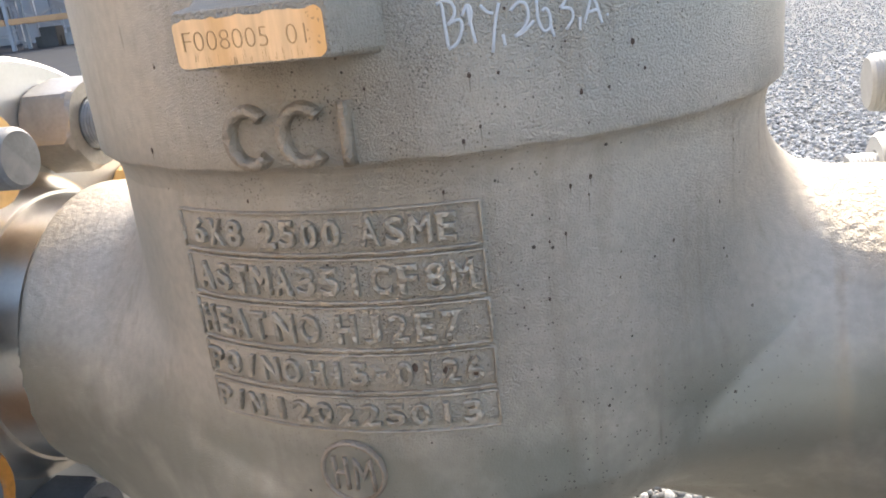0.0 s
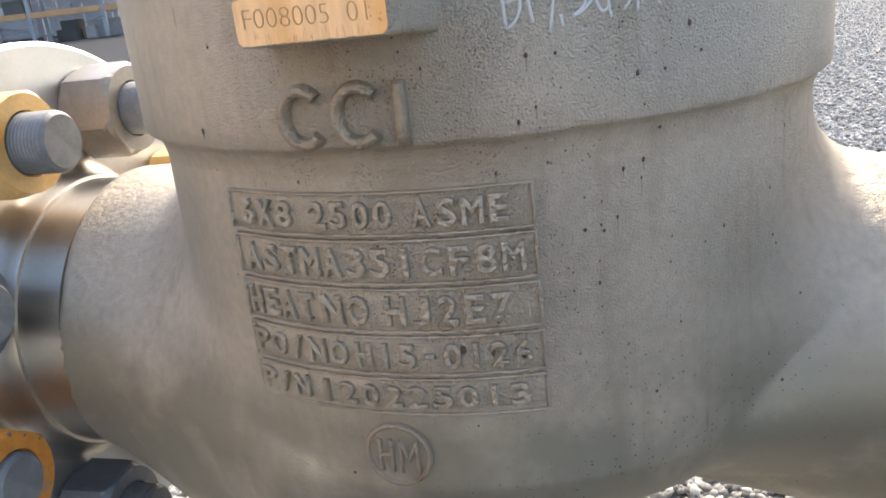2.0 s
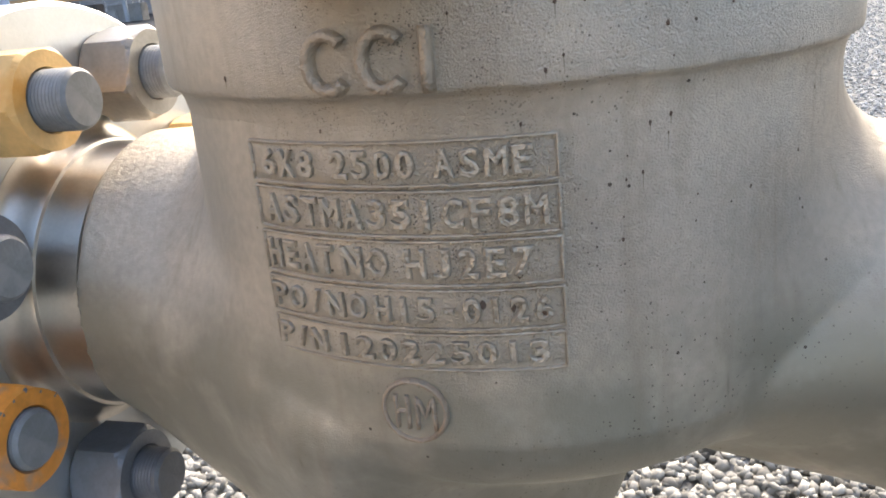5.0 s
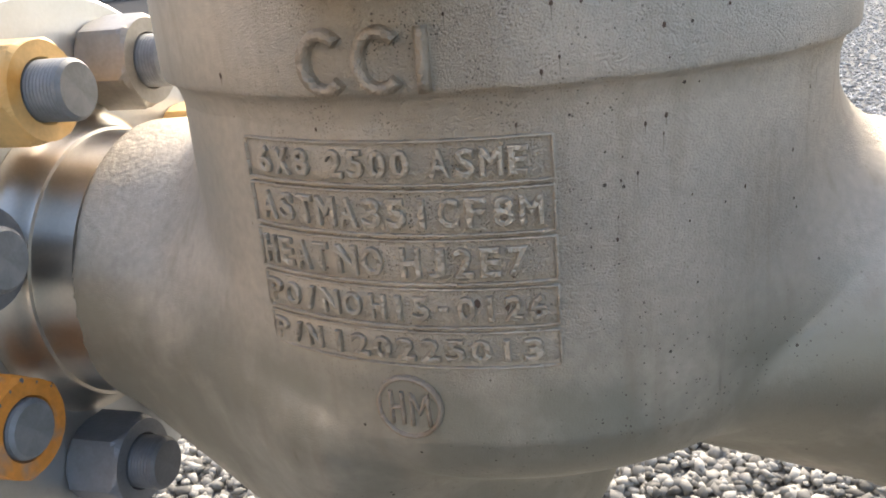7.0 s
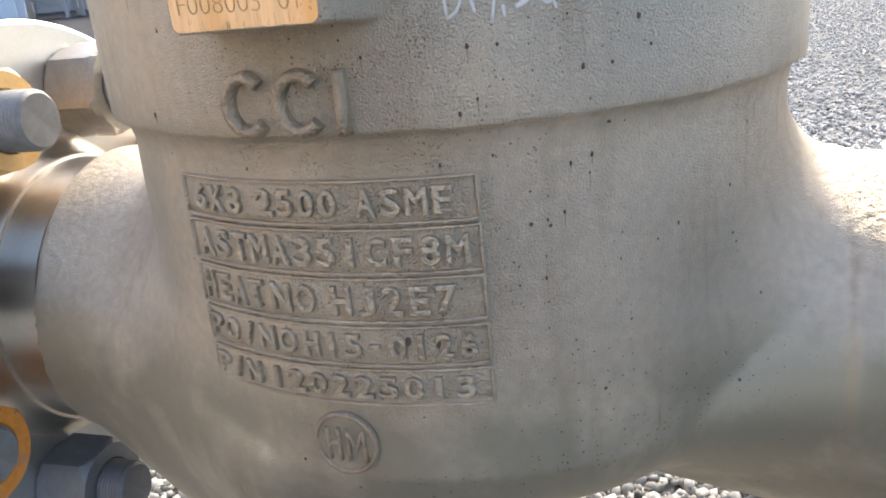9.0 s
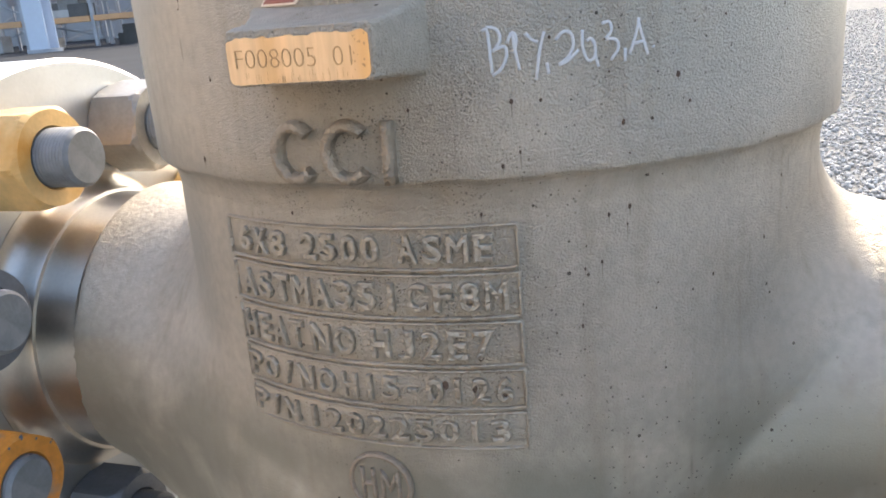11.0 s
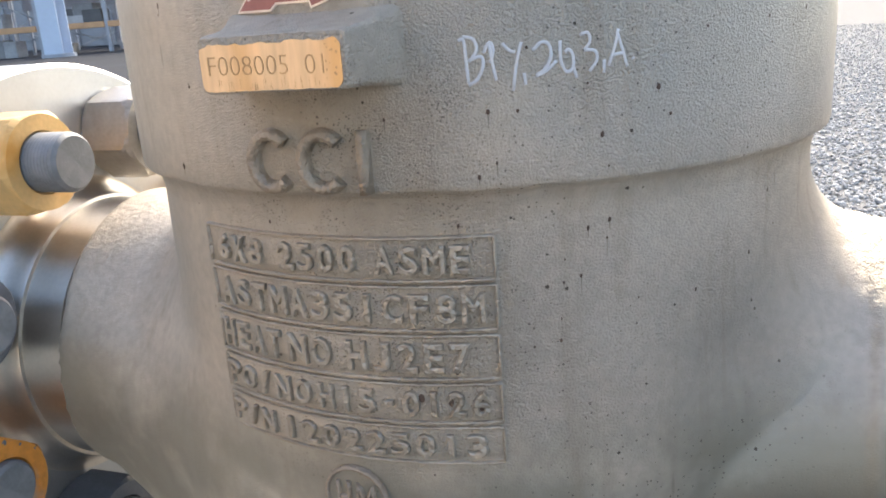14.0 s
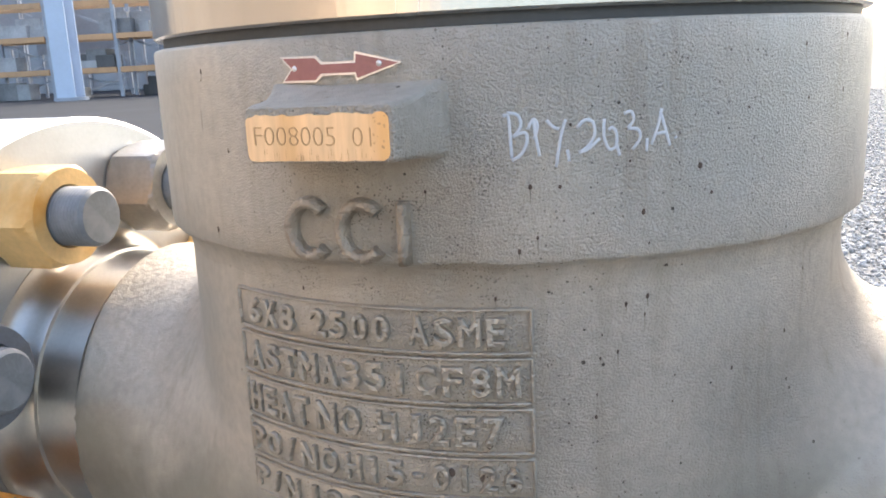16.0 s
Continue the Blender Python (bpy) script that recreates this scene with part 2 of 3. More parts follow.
def mesh_from(name, verts, faces):
    me = bpy.data.meshes.new(name)
    me.from_pydata(verts, [], faces)
    me.update()
    return me


def box(bm, lo, hi, bevel=0.0):
    d = [h - l for l, h in zip(lo, hi)]
    m = Matrix.Translation([(h + l) / 2 for l, h in zip(lo, hi)]) @ Matrix.Diagonal((*d, 1))
    g = bmesh.ops.create_cube(bm, size=1, matrix=m)
    if bevel:
        edges = list({e for v in g["verts"] for e in v.link_edges})
        bmesh.ops.bevel(bm, geom=edges, offset=bevel, segments=2, affect='EDGES')


def lathe(profile, origin, axis, n=96, sharp=True):
    """A solid of revolution: profile of (distance along the axis, radius), closed at both ends."""
    axis = Vector(axis).normalized()
    u = axis.orthogonal().normalized()
    w = axis.cross(u)
    bm = bmesh.new()
    rings = []
    for s, r in profile:
        if r < 1e-6:
            rings.append([bm.verts.new(origin + axis * s)])
        else:
            rings.append([bm.verts.new(origin + axis * s + (u * math.cos(a) + w * math.sin(a)) * r)
                          for a in (2 * math.pi * i / n for i in range(n))])
    for a, b in zip(rings, rings[1:]):
        for i in range(n):
            j = (i + 1) % n
            if len(a) == 1 and len(b) == 1:
                continue
            if len(a) == 1:
                f = bm.faces.new((a[0], b[i], b[j]))
            elif len(b) == 1:
                f = bm.faces.new((a[i], b[0], a[j]))
            else:
                f = bm.faces.new((a[i], b[i], b[j], a[j]))
            f.smooth = True
    if sharp:
        bm.normal_update()
        for e in bm.edges:
            if len(e.link_faces) == 2 and e.calc_face_angle(0) > 0.6:
                e.smooth = False
    return bm


def on_round(theta, z, r):
    """A place on the round body: degrees from the viewer's side, height over the lip and radius, both in units of K."""
    a = radians(theta)
    return Vector((math.sin(a) * r * K, -math.cos(a) * r * K, LIP + z * K))


def ribbon(bm, pts, r, width, height, closed=False, ends=True):
    """A raised, rounded stroke along points (theta, z) on the round body of radius r; sizes in units of K."""
    uv = [Vector((radians(t) * r, z)) for t, z in pts]
    n = len(uv)
    rows = []
    for i, p in enumerate(uv):
        a = uv[i - 1] if (i or closed) else p
        b = uv[(i + 1) % n] if (i < n - 1 or closed) else p
        d = (b - a).normalized()
        q = Vector((-d.y, d.x))
        row = []
        for k, h in ((-0.5, -0.25), (-0.42, 0.45), (-0.22, 0.93), (0.22, 0.93), (0.42, 0.45), (0.5, -0.25)):
            c = p + q * (k * width)
            row.append(bm.verts.new(on_round(math.degrees(c.x / r), c.y, r + h * height)))
        rows.append(row)
    pairs = list(zip(rows, rows[1:])) + ([(rows[-1], rows[0])] if closed else [])
    for a, b in pairs:
        for i in range(5):
            bm.faces.new((a[i], b[i], b[i + 1], a[i + 1])).smooth = True
    if ends and not closed:
        bm.faces.new(rows[0])
        bm.faces.new(rows[-1])


def line(a, b, n=12):
    return [(a[0] + (b[0] - a[0]) * i / n, a[1] + (b[1] - a[1]) * i / n) for i in range(n + 1)]


def letters(text, cap, depth, bevel=0.0, thick=0.0, spacing=1.3):
    """Flat letters from the built-in font as a mesh, cap metres high, from x = 0; returns the mesh and its width."""
    cu = bpy.data.curves.new("letters", 'FONT')
    cu.body, cu.size, cu.extrude, cu.bevel_depth, cu.bevel_resolution = text, cap / 0.70, depth, bevel, 1
    cu.offset, cu.resolution_u, cu.space_character = thick, 3, spacing
    ob = bpy.data.objects.new("letters", cu)
    scene.collection.objects.link(ob)
    dg = bpy.context.evaluated_depsgraph_get()
    dg.update()
    me = bpy.data.meshes.new_from_object(ob.evaluated_get(dg))
    bpy.data.objects.remove(ob)
    bpy.data.curves.remove(cu)
    me.materials.clear()
    return me


def extent(me):
    co = np.empty(len(me.vertices) * 3)
    me.vertices.foreach_get("co", co)
    return co.reshape(-1, 3)


NARROW = {"1": 0.34, "J": 0.86, "/": 0.7, "-": 0.62, "M": 1.12, "N": 1.05, "O": 1.05}


def wrapped_letters(text, theta0, theta1, z0, z1, r, height, bold=0.0):
    """Pattern-maker's letters of even pitch, bent round the body between two angles and two heights."""
    pitch = (theta1 - theta0) / (len(text) - 0.2)
    verts, faces = [], []
    for i, ch in enumerate(text):
        me = letters(ch, 0.0132, 0.0010, 0.0008, bold)
        co = extent(me)
        lo, hi = co.min(0), co.max(0)
        f = (co - lo) / (hi - lo)
        w = 0.8 * NARROW.get(ch, 1.0) * pitch
        mid = theta0 + (i + 0.4) * pitch
        a = np.radians(mid + w * (f[:, 0] - 0.5))
        v0, v1 = (0.42, 0.60) if ch == "-" else (0.0, 1.0)
        z = z0 + (z1 - z0) * (v0 + (v1 - v0) * f[:, 1])
        rr = (r + (f[:, 2] - 0.4) * height * 1.6) * K
        faces += [[k + len(verts) for k in p.vertices] for p in me.polygons]
        verts += np.c_[np.sin(a) * rr, -np.cos(a) * rr, LIP + z * K].tolist()
        bpy.data.meshes.remove(me)
    return mesh_from("raised_text", verts, faces)


def surface_net(f, origin, h):
    """A smooth closed mesh of the zero level of a field on a grid."""
    nx, ny, nz = f.shape
    acc = np.zeros((nx - 1, ny - 1, nz - 1, 3), np.float32)
    cnt = np.zeros((nx - 1, ny - 1, nz - 1), np.float32)
    inside = f < 0
    quads = []
    index = np.zeros((nx - 1, ny - 1, nz - 1), np.int64)
    crossings = []
    for ax in range(3):
        sl0 = [slice(None)] * 3
        sl1 = [slice(None)] * 3
        sl0[ax], sl1[ax] = slice(0, -1), slice(1, None)
        cross = inside[tuple(sl0)] != inside[tuple(sl1)]
        ijk = np.argwhere(cross)
        o1, o2 = [(1, 2), (2, 0), (0, 1)][ax]
        ok = (ijk[:, o1] > 0) & (ijk[:, o2] > 0) & (ijk[:, o1] < f.shape[o1] - 1) & (ijk[:, o2] < f.shape[o2] - 1)
        ijk = ijk[ok]
        e = np.zeros(3, int)
        e[ax] = 1
        f0 = f[tuple(ijk.T)]
        f1 = f[tuple((ijk + e).T)]
        pos = ijk.astype(np.float32)
        pos[:, ax] += f0 / (f0 - f1)
        for d1 in (0, 1):
            for d2 in (0, 1):
                c = ijk.copy()
                c[:, o1] -= d1
                c[:, o2] -= d2
                np.add.at(acc, tuple(c.T), pos)
                np.add.at(cnt, tuple(c.T), 1)
        crossings.append((ijk, o1, o2, f0 < 0))
    live = cnt > 0
    index[live] = np.arange(live.sum())
    verts = acc[live] / cnt[live][:, None] * h + np.array(origin)
    for ijk, o1, o2, flip in crossings:
        q = []
        for d1, d2 in ((0, 0), (1, 0), (1, 1), (0, 1)):
            c = ijk.copy()
            c[:, o1] -= d1
            c[:, o2] -= d2
            q.append(index[tuple(c.T)])
        q = np.array(q).T
        q[~flip] = q[~flip][:, ::-1]
        quads.append(q)
    return verts, np.concatenate(quads)


def thing(name, label, category, place=(0, 0, 0), group="", kind=""):
    ob = new(name)
    ob.location = place
    return tagged(ob, label, category, group, kind)


# ---- ground ----
bm = bmesh.new()
R_FAR = 900.0
rim = [bm.verts.new((R_FAR * math.cos(a), R_FAR * math.sin(a), 0)) for a in (2 * math.pi * i / 64 for i in range(64))]
bm.faces.new(rim)
tagged(part("ground", bm, GRAVEL), "pale grey crushed gravel bed of an open yard", "ground", kind="structure")
bm = bmesh.new()
box(bm, (-120, 6.0, -0.05), (-2.4, 160, 0.30), 0.05)
tagged(part("pavement", bm, ASPHALT), "dark grey asphalt apron beside the gravel yard", "pavement", kind="structure")
# unseen dark slab, added to weaken the ground bounce on the valve's front
bm = bmesh.new()
box(bm, (-4.99, -2.6, -0.05), (40, -0.42, 0.03), 0.01)
tagged(part("road", bm, ASPHALT), "unseen dark asphalt slab, added to cut ground bounce onto the valve", "road", kind="structure")

# ---- the valve's casting ----


def smin(a, b, k):
    """Union of two distances with a fillet of radius k in the hollow."""
    return np.maximum(k, np.minimum(a, b)) - np.hypot(np.maximum(k - a, 0), np.maximum(k - b, 0))


def tube(P, origin, axis, s0, s1, r0, r1, edge=0.0):
    """Distance to a solid cone frustum along an axis, its edges rounded."""
    s1, r0, r1 = s1 - edge, r0 - edge, r1 - edge
    q = P - np.array(origin, np.float32)
    s = q @ np.array(axis, np.float32)
    rad = np.sqrt(np.maximum((q * q).sum(-1) - s * s, 0))
    r = r0 + (r1 - r0) * np.clip((s - s0) / (s1 - s0), 0, 1)
    d1, d2 = rad - r, np.maximum(s0 - s, s - s1)
    return np.minimum(np.maximum(d1, d2), 0) + np.hypot(np.maximum(d1, 0), np.maximum(d2, 0)) - edge


H = 0.0030
lo = np.array((-1.42, -1.12, -1.95)) * K + (0, 0, LIP)
hi = np.array((1.62, 1.12, 0.10)) * K + (0, 0, LIP)
gx, gy, gz = (np.arange(a, b, H, dtype=np.float32) for a, b in zip(lo, hi))
PT = np.stack(np.meshgrid(gx, gy, gz, indexing="ij"), -1)
field = tube(PT, (0, 0, LIP), (0, 0, -1), -0.05 * K, 0.85 * K, 0.955 * K, 0.962 * K)
c = np.array((0.0, 0.0, LIP - 0.84 * K), np.float32)
rr = np.array((0.957, 0.957, 0.36), np.float32) * K
q = (PT - c) / rr
k0 = np.sqrt((q * q).sum(-1))
field = np.minimum(field, (k0 - 1.0) * rr.min())
del q, k0
right = tube(PT, (0, 0, LIP - 0.855 * K), OUT_AX, 0.45 * K, 1.15 * K, 0.43 * K, 0.545 * K)
stub = tube(PT, (0, 0, LIP - 0.855 * K), OUT_AX, 1.1 * K, 1.50 * K, 0.545 * K, 0.535 * K)
down = (LIP - PT[..., 2]) / K
fillet = K * np.interp(down, (0.30, 0.62, 0.90, 1.20), (0.24, 0.26, 0.20, 0.08)).astype(np.float32)
field = smin(field, np.minimum(right, stub), fillet)
del down, fillet, right, stub
# inlet passage: a round cone sweeping down under the neck
pa = np.array(IN_AX * (1.2 * K) + UP * IN_Z, np.float32)
pb = np.array((-0.295 * K, 0.007 * K, LIP - 1.1886 * K), np.float32)
tt = np.clip(((PT - pa) @ (pb - pa)) / ((pb - pa) @ (pb - pa)), 0, 1)
sweep = np.linalg.norm(PT - pa - tt[..., None] * (pb - pa), axis=-1) - (0.535 + (0.683 - 0.535) * tt) * K
sweep = np.maximum(sweep, PT @ np.array(IN_AX, np.float32) - 1.30 * K)
left = tube(PT, (0, 0, IN_Z), IN_AX, 0.0, 1.335 * K, 0.56 * K, 0.538 * K, 0.022 * K)
down = (LIP - PT[..., 2]) / K
hollow = K * np.interp(down, (0.18, 0.32, 0.60), (0.05, 0.13, 0.30)).astype(np.float32)
field = smin(field, left, hollow)
del down, hollow
blend = K * (0.10 + 0.26 * np.clip((-PT[..., 0] / K - 0.15) / 0.4, 0, 1)) * np.clip((1.0 + PT[..., 0] / K) / 0.35, 0.02, 1)
field = smin(field, sweep, blend)
del blend
foot = tube(PT, (-0.30 * K, 0, LIP), (0, 0, -1), 1.2 * K, 1.93 * K, 0.30 * K, 0.32 * K)
field = smin(field, foot, 0.2 * K)
# the sand-cast hollow between the inlet and the neck runs out softly
soft_field = field.copy()
for axis in (0, 1, 2, 0, 1, 2, 0, 1, 2):
    pad = [(7, 6) if i == axis else (0, 0) for i in range(3)]
    run = np.cumsum(np.pad(soft_field, pad, mode="edge"), axis=axis, dtype=np.float64)
    size = soft_field.shape[axis]
    head, tail = [slice(None)] * 3, [slice(None)] * 3
    head[axis], tail[axis] = slice(run.shape[axis] - size, run.shape[axis]), slice(0, size)
    soft_field = ((run[tuple(head)] - run[tuple(tail)]) / 13.0).astype(np.float32)
wx = PT[..., 0] / K
ww = np.clip((wx + 1.22) / 0.22, 0, 1) * np.clip((-0.60 - wx) / 0.22, 0, 1)
ww *= np.clip((LIP - 0.36 * K - PT[..., 2]) / (0.2 * K), 0, 1)
field = field * (1 - ww) + (soft_field - 0.0013) * ww
del left, foot, sweep, tt, PT, soft_field, run, wx, ww
verts, quads = surface_net(field, (gx[0], gy[0], gz[0]), H)
del field
me = bpy.data.meshes.new("body")
me.vertices.add(len(verts))
me.vertices.foreach_set("co", verts.astype(np.float32).ravel())
me.loops.add(quads.size)
me.loops.foreach_set("vertex_index", quads.ravel().astype(np.int32))
me.polygons.add(len(quads))
me.polygons.foreach_set("loop_start", np.arange(0, quads.size, 4, dtype=np.int32))
me.polygons.foreach_set("loop_total", np.full(len(quads), 4, np.int32))
me.update(calc_edges=True)
me.validate()

valve = thing("control_valve", "grey cast steel globe control valve with raised lettering, bolted between flanges", "valve")
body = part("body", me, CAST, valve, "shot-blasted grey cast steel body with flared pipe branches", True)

# collar with a slightly wavy cast lower lip
prof = [(-0.085, 0.90), (-0.085, 0.9535), (-0.060, 0.9575), (-0.035, 0.963), (-0.018, 0.971), (-0.009, 0.981), (-0.005, 0.990), (0.002, 0.9985), (0.014, 1.002), (0.25, 1.003), (0.452, 1.003),
        (0.459, 0.999), (0.461, 0.992), (0.461, 0.90)]
fine = []
for (s0, r0), (s1, r1) in zip(prof, prof[1:]):
    fine += [(s0 + (s1 - s0) * i / 3, r0 + (r1 - r0) * i / 3) for i in range(3)]
fine.append(prof[-1])
bm = lathe([(s * K, r * K) for s, r in fine], Vector((0, 0, LIP)), UP, 256)
for v in bm.verts:
    a = math.atan2(v.co.y, v.co.x)
    d = noise.noise(Vector((math.cos(a) * 5, math.sin(a) * 5, 3.1))) + 0.6 * noise.noise(Vector((math.cos(a) * 17, math.sin(a) * 17, 1.7)))
    v.co.z += d * 0.0013 * max(0.0, 1 - (v.co.z - LIP) / (0.06 * K)) if v.co.z < LIP + 0.06 * K else 0.0
part("collar", bm, CAST, valve, "thicker cast ring round the neck")
part("gasket_ring", lathe([(0.455 * K, 0.5 * K), (0.455 * K, 0.975 * K), (0.487 * K, 0.975 * K), (0.487 * K, 0.5 * K)], Vector((0, 0, LIP)), UP, 128),
     GASKET, valve, "dark recessed joint")
part("bonnet", lathe([(0.484 * K, 0.0), (0.484 * K, 0.992 * K), (0.490 * K, 1.0 * K), (1.15 * K, 1.0 * K), (1.17 * K, 0.98 * K), (1.17 * K, 0.0)],
                     Vector((0, 0, LIP)), UP, 192), BONNET, valve, "bright turned steel bonnet")
part("foot", lathe([(0.0, 0.0), (0.0, 0.14), (0.02, 0.14), (0.03, 0.08), (0.34, 0.076), (0.34, 0.0)], Vector((-0.072, 0, 0)), UP, 48), CAST, valve)

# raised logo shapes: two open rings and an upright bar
for t0, z0, w, h in ((-22.95, 0.070, 2.65, 0.056), (-15.85, 0.070, 2.65, 0.056)):
    bm = bmesh.new()
    ribbon(bm, [(t0 + w * math.cos(a) - 0.12 * h * math.sin(a), z0 + h * math.sin(a)) for a in (radians(42 + 276 * i / 26) for i in range(27))], 1.0, 0.031, 0.030)
    part("raised_ring", bm, LETTER_DARK, valve)
bm = bmesh.new()
ribbon(bm, line((-10.75, 0.133), (-10.85, 0.004), 6), 1.0, 0.031, 0.030)
part("raised_bar", bm, LETTER_DARK, valve)

# cast lettering in five framed rows
ROW_Z = (-0.098, -0.205, -0.317, -0.431, -0.536, -0.636)
WORDS = (
    (("6X8", -38.7, -29.2), ("2500", -26.3, -14.4), ("ASME", -11.9, 0.5)),
    (("ASTMA351CF8M", -39.2, 1.9),),
    (("HEAT", -40.2, -27.9), ("NO", -26.5, -19.5), ("HJ2E7", -17.0, -0.1)),
    (("PO/NO", -40.8, -23.6), ("H15-0126", -22.3, 2.0)),
    (("P/N", -40.6, -31.2), ("120225013", -29.5, 1.3)),
)
for i, words in enumerate(WORDS):
    zt, zb = ROW_Z[i], ROW_Z[i + 1]
    frame_bm = bmesh.new()
    top, bot = zt - 0.006, zb + 0.007
    ribbon(frame_bm, line((-41.2, top), (3.4, top), 40) + line((3.5, top - 0.004), (3.5, bot + 0.004), 4)
           + line((3.4, bot), (-41.2, bot), 40) + line((-41.3, bot + 0.004), (-41.3, top - 0.004), 4), 0.958, 0.0085, 0.0105, closed=True)
    part("text_frame", frame_bm, LETTER, valve)
    plate_bm = bmesh.new()
    grid = []
    for k, (dz, lift) in enumerate(((0.001, -0.002), (-0.0015, 0.0030), (-0.5, 0.0034), (-0.5, 0.0034), (0.0015, 0.0030), (-0.001, -0.002))):
        edge = (top, top, top, bot, bot, bot)[k]
        z = edge + dz if abs(dz) < 0.1 else (0.67 * top + 0.33 * bot if k == 2 else 0.33 * top + 0.67 * bot)
        grid.append([plate_bm.verts.new(on_round(t, z, 0.957 + (lift if 0 < m < 44 else -0.002)))
                     for m, t in enumerate([-41.65] + [-41.4 + 45.1 * q / 42 for q in range(43)] + [3.95])])
    for a, b in zip(grid, grid[1:]):
        for m in range(len(a) - 1):
            plate_bm.faces.new((a[m], a[m + 1], b[m + 1], b[m])).smooth = True
    part("text_plate", plate_bm, CAST, valve)
    for text, t0, t1 in words:
        me = wrapped_letters(text, t0, t1, zb + 0.022, zt - 0.021, 0.957, 0.0155)
        part("raised_text", me, LETTER, valve, "worn raised cast letters")

# round foundry mark with two bars and a zigzag
bm = bmesh.new()
ribbon(bm, [(-18.0 + 4.6 * math.cos(a), -0.737 + 0.077 * math.sin(a)) for a in (2 * math.pi * i / 40 for i in range(40))], 0.966, 0.013, 0.012, closed=True)
mark = part("foundry_mark", bm, CAST_DIRTY, valve, "small round raised mark, rust-stained")
bm = bmesh.new()
n_r, n_a = 5, 40
rows = [[bm.verts.new(on_round(-18.0 + 4.5 * k / n_r * math.cos(a), -0.737 + 0.076 * k / n_r * math.sin(a), 0.9685)) for a in (2 * math.pi * i / n_a for i in range(n_a))]
        for k in range(1, n_r + 1)]
mid = bm.verts.new(on_round(-18.0, -0.737, 0.9685))
for i in range(n_a):
    bm.faces.new((mid, rows[0][i], rows[0][(i + 1) % n_a]))
    for a, b in zip(rows, rows[1:]):
        bm.faces.new((a[i], b[i], b[(i + 1) % n_a], a[(i + 1) % n_a]))
part("mark_disc", bm, CAST, mark)
for pts in ([(-20.6, -0.695), (-20.6, -0.782)], [(-18.9, -0.695), (-18.9, -0.782)], [(-20.4, -0.738), (-19.0, -0.738)],
            [(-17.6, -0.782), (-17.4, -0.698), (-16.3, -0.75), (-15.2, -0.698), (-15.0, -0.782)]):
    bm = bmesh.new()
    path = []
    for a, b in zip(pts, pts[1:]):
        path += line(a, b, 4)[:-1]
    ribbon(bm, path + [pts[-1]], 0.968, 0.012, 0.010)
    part("mark_stroke", bm, CAST_DIRTY, mark)

# stamped boss
BT = radians(-14.0)
BN, BX = Vector((math.sin(BT), -math.cos(BT), 0)), Vector((math.cos(BT), math.sin(BT), 0))


def on_boss(x, z, d):
    return (BX * x + BN * d) * K + UP * (LIP + z * K)


def rounded(x0, x1, z0, z1, r, n=5):
    pts = []
    for cx, cz, a0 in ((x1 - r, z1 - r, 0), (x0 + r, z1 - r, 90), (x0 + r, z0 + r, 180), (x1 - r, z0 + r, 270)):
        pts += [(cx + r * math.cos(radians(a0 + 90 * i / n)), cz + r * math.sin(radians(a0 + 90 * i / n))) for i in range(n + 1)]
    return pts


bm = bmesh.new()
loops = []
for x0, x1, z0, z1, r, d in ((-0.232, 0.168, 0.214, 0.372, 0.02, 0.975), (-0.212, 0.134, 0.218, 0.356, 0.016, 1.02), (-0.198, 0.121, 0.223, 0.340, 0.013, 1.07),
                             (-0.191, 0.111, 0.226, 0.332, 0.012, 1.145), (-0.187, 0.107, 0.229, 0.328, 0.010, 1.155)):
    loops.append([bm.verts.new(on_boss(x, z, d)) for x, z in rounded(x0, x1, z0, z1, r)])
for a, b in zip(loops, loops[1:]):
    for i in range(len(a)):
        j = (i + 1) % len(a)
        bm.faces.new((a[i], a[j], b[j], b[i])).smooth = True
bm.faces.new(loops[-1])
boss = part("stamped_boss", bm, CAST, valve, "raised cast boss with a bright ground face")
random.seed(4)
pts = rounded(-0.187, 0.101, 0.2300, 0.318, 0.014, 4)
dense = []
for i, p in enumerate(pts):
    q2 = pts[(i + 1) % len(pts)]
    m = max(1, int(math.dist(p, q2) / 0.009))
    dense += [(p[0] + (q2[0] - p[0]) * k / m, p[1] + (q2[1] - p[1]) * k / m) for k in range(m)]
bm = bmesh.new()
edge = [bm.verts.new(on_boss(x, z - (random.random() * 0.006 if z > 0.3 else -random.random() * 0.002), 1.1565)) for x, z in dense]
low = [bm.verts.new(v.co - BN * 0.0010) for v in edge]
bm.faces.new(edge)
for i in range(len(edge)):
    j = (i + 1) % len(edge)
    bm.faces.new((edge[i], edge[j], low[j], low[i]))
part("ground_face", bm, GROUND, boss, "bare ground metal face with a warm reflection in its colour")
me = letters("F008005  01", 0.0086, 0.00006, spacing=1.0, thick=-0.00027)
co = extent(me)
lo2, hi2 = co.min(0), co.max(0)
f = (co - lo2) / (hi2 - lo2)
xs, zs = -0.170 + 0.236 * f[:, 0], 0.261 + 0.034 * f[:, 1] - 0.005 * f[:, 0]
out = [on_boss(x, z, 1.157 + 0.0008 * d) for x, z, d in zip(xs, zs, f[:, 2])]
me.vertices.foreach_set("co", np.array(out).ravel())
me.update()
part("stamped_number", me, STAMP, boss, "stamped dark digits")

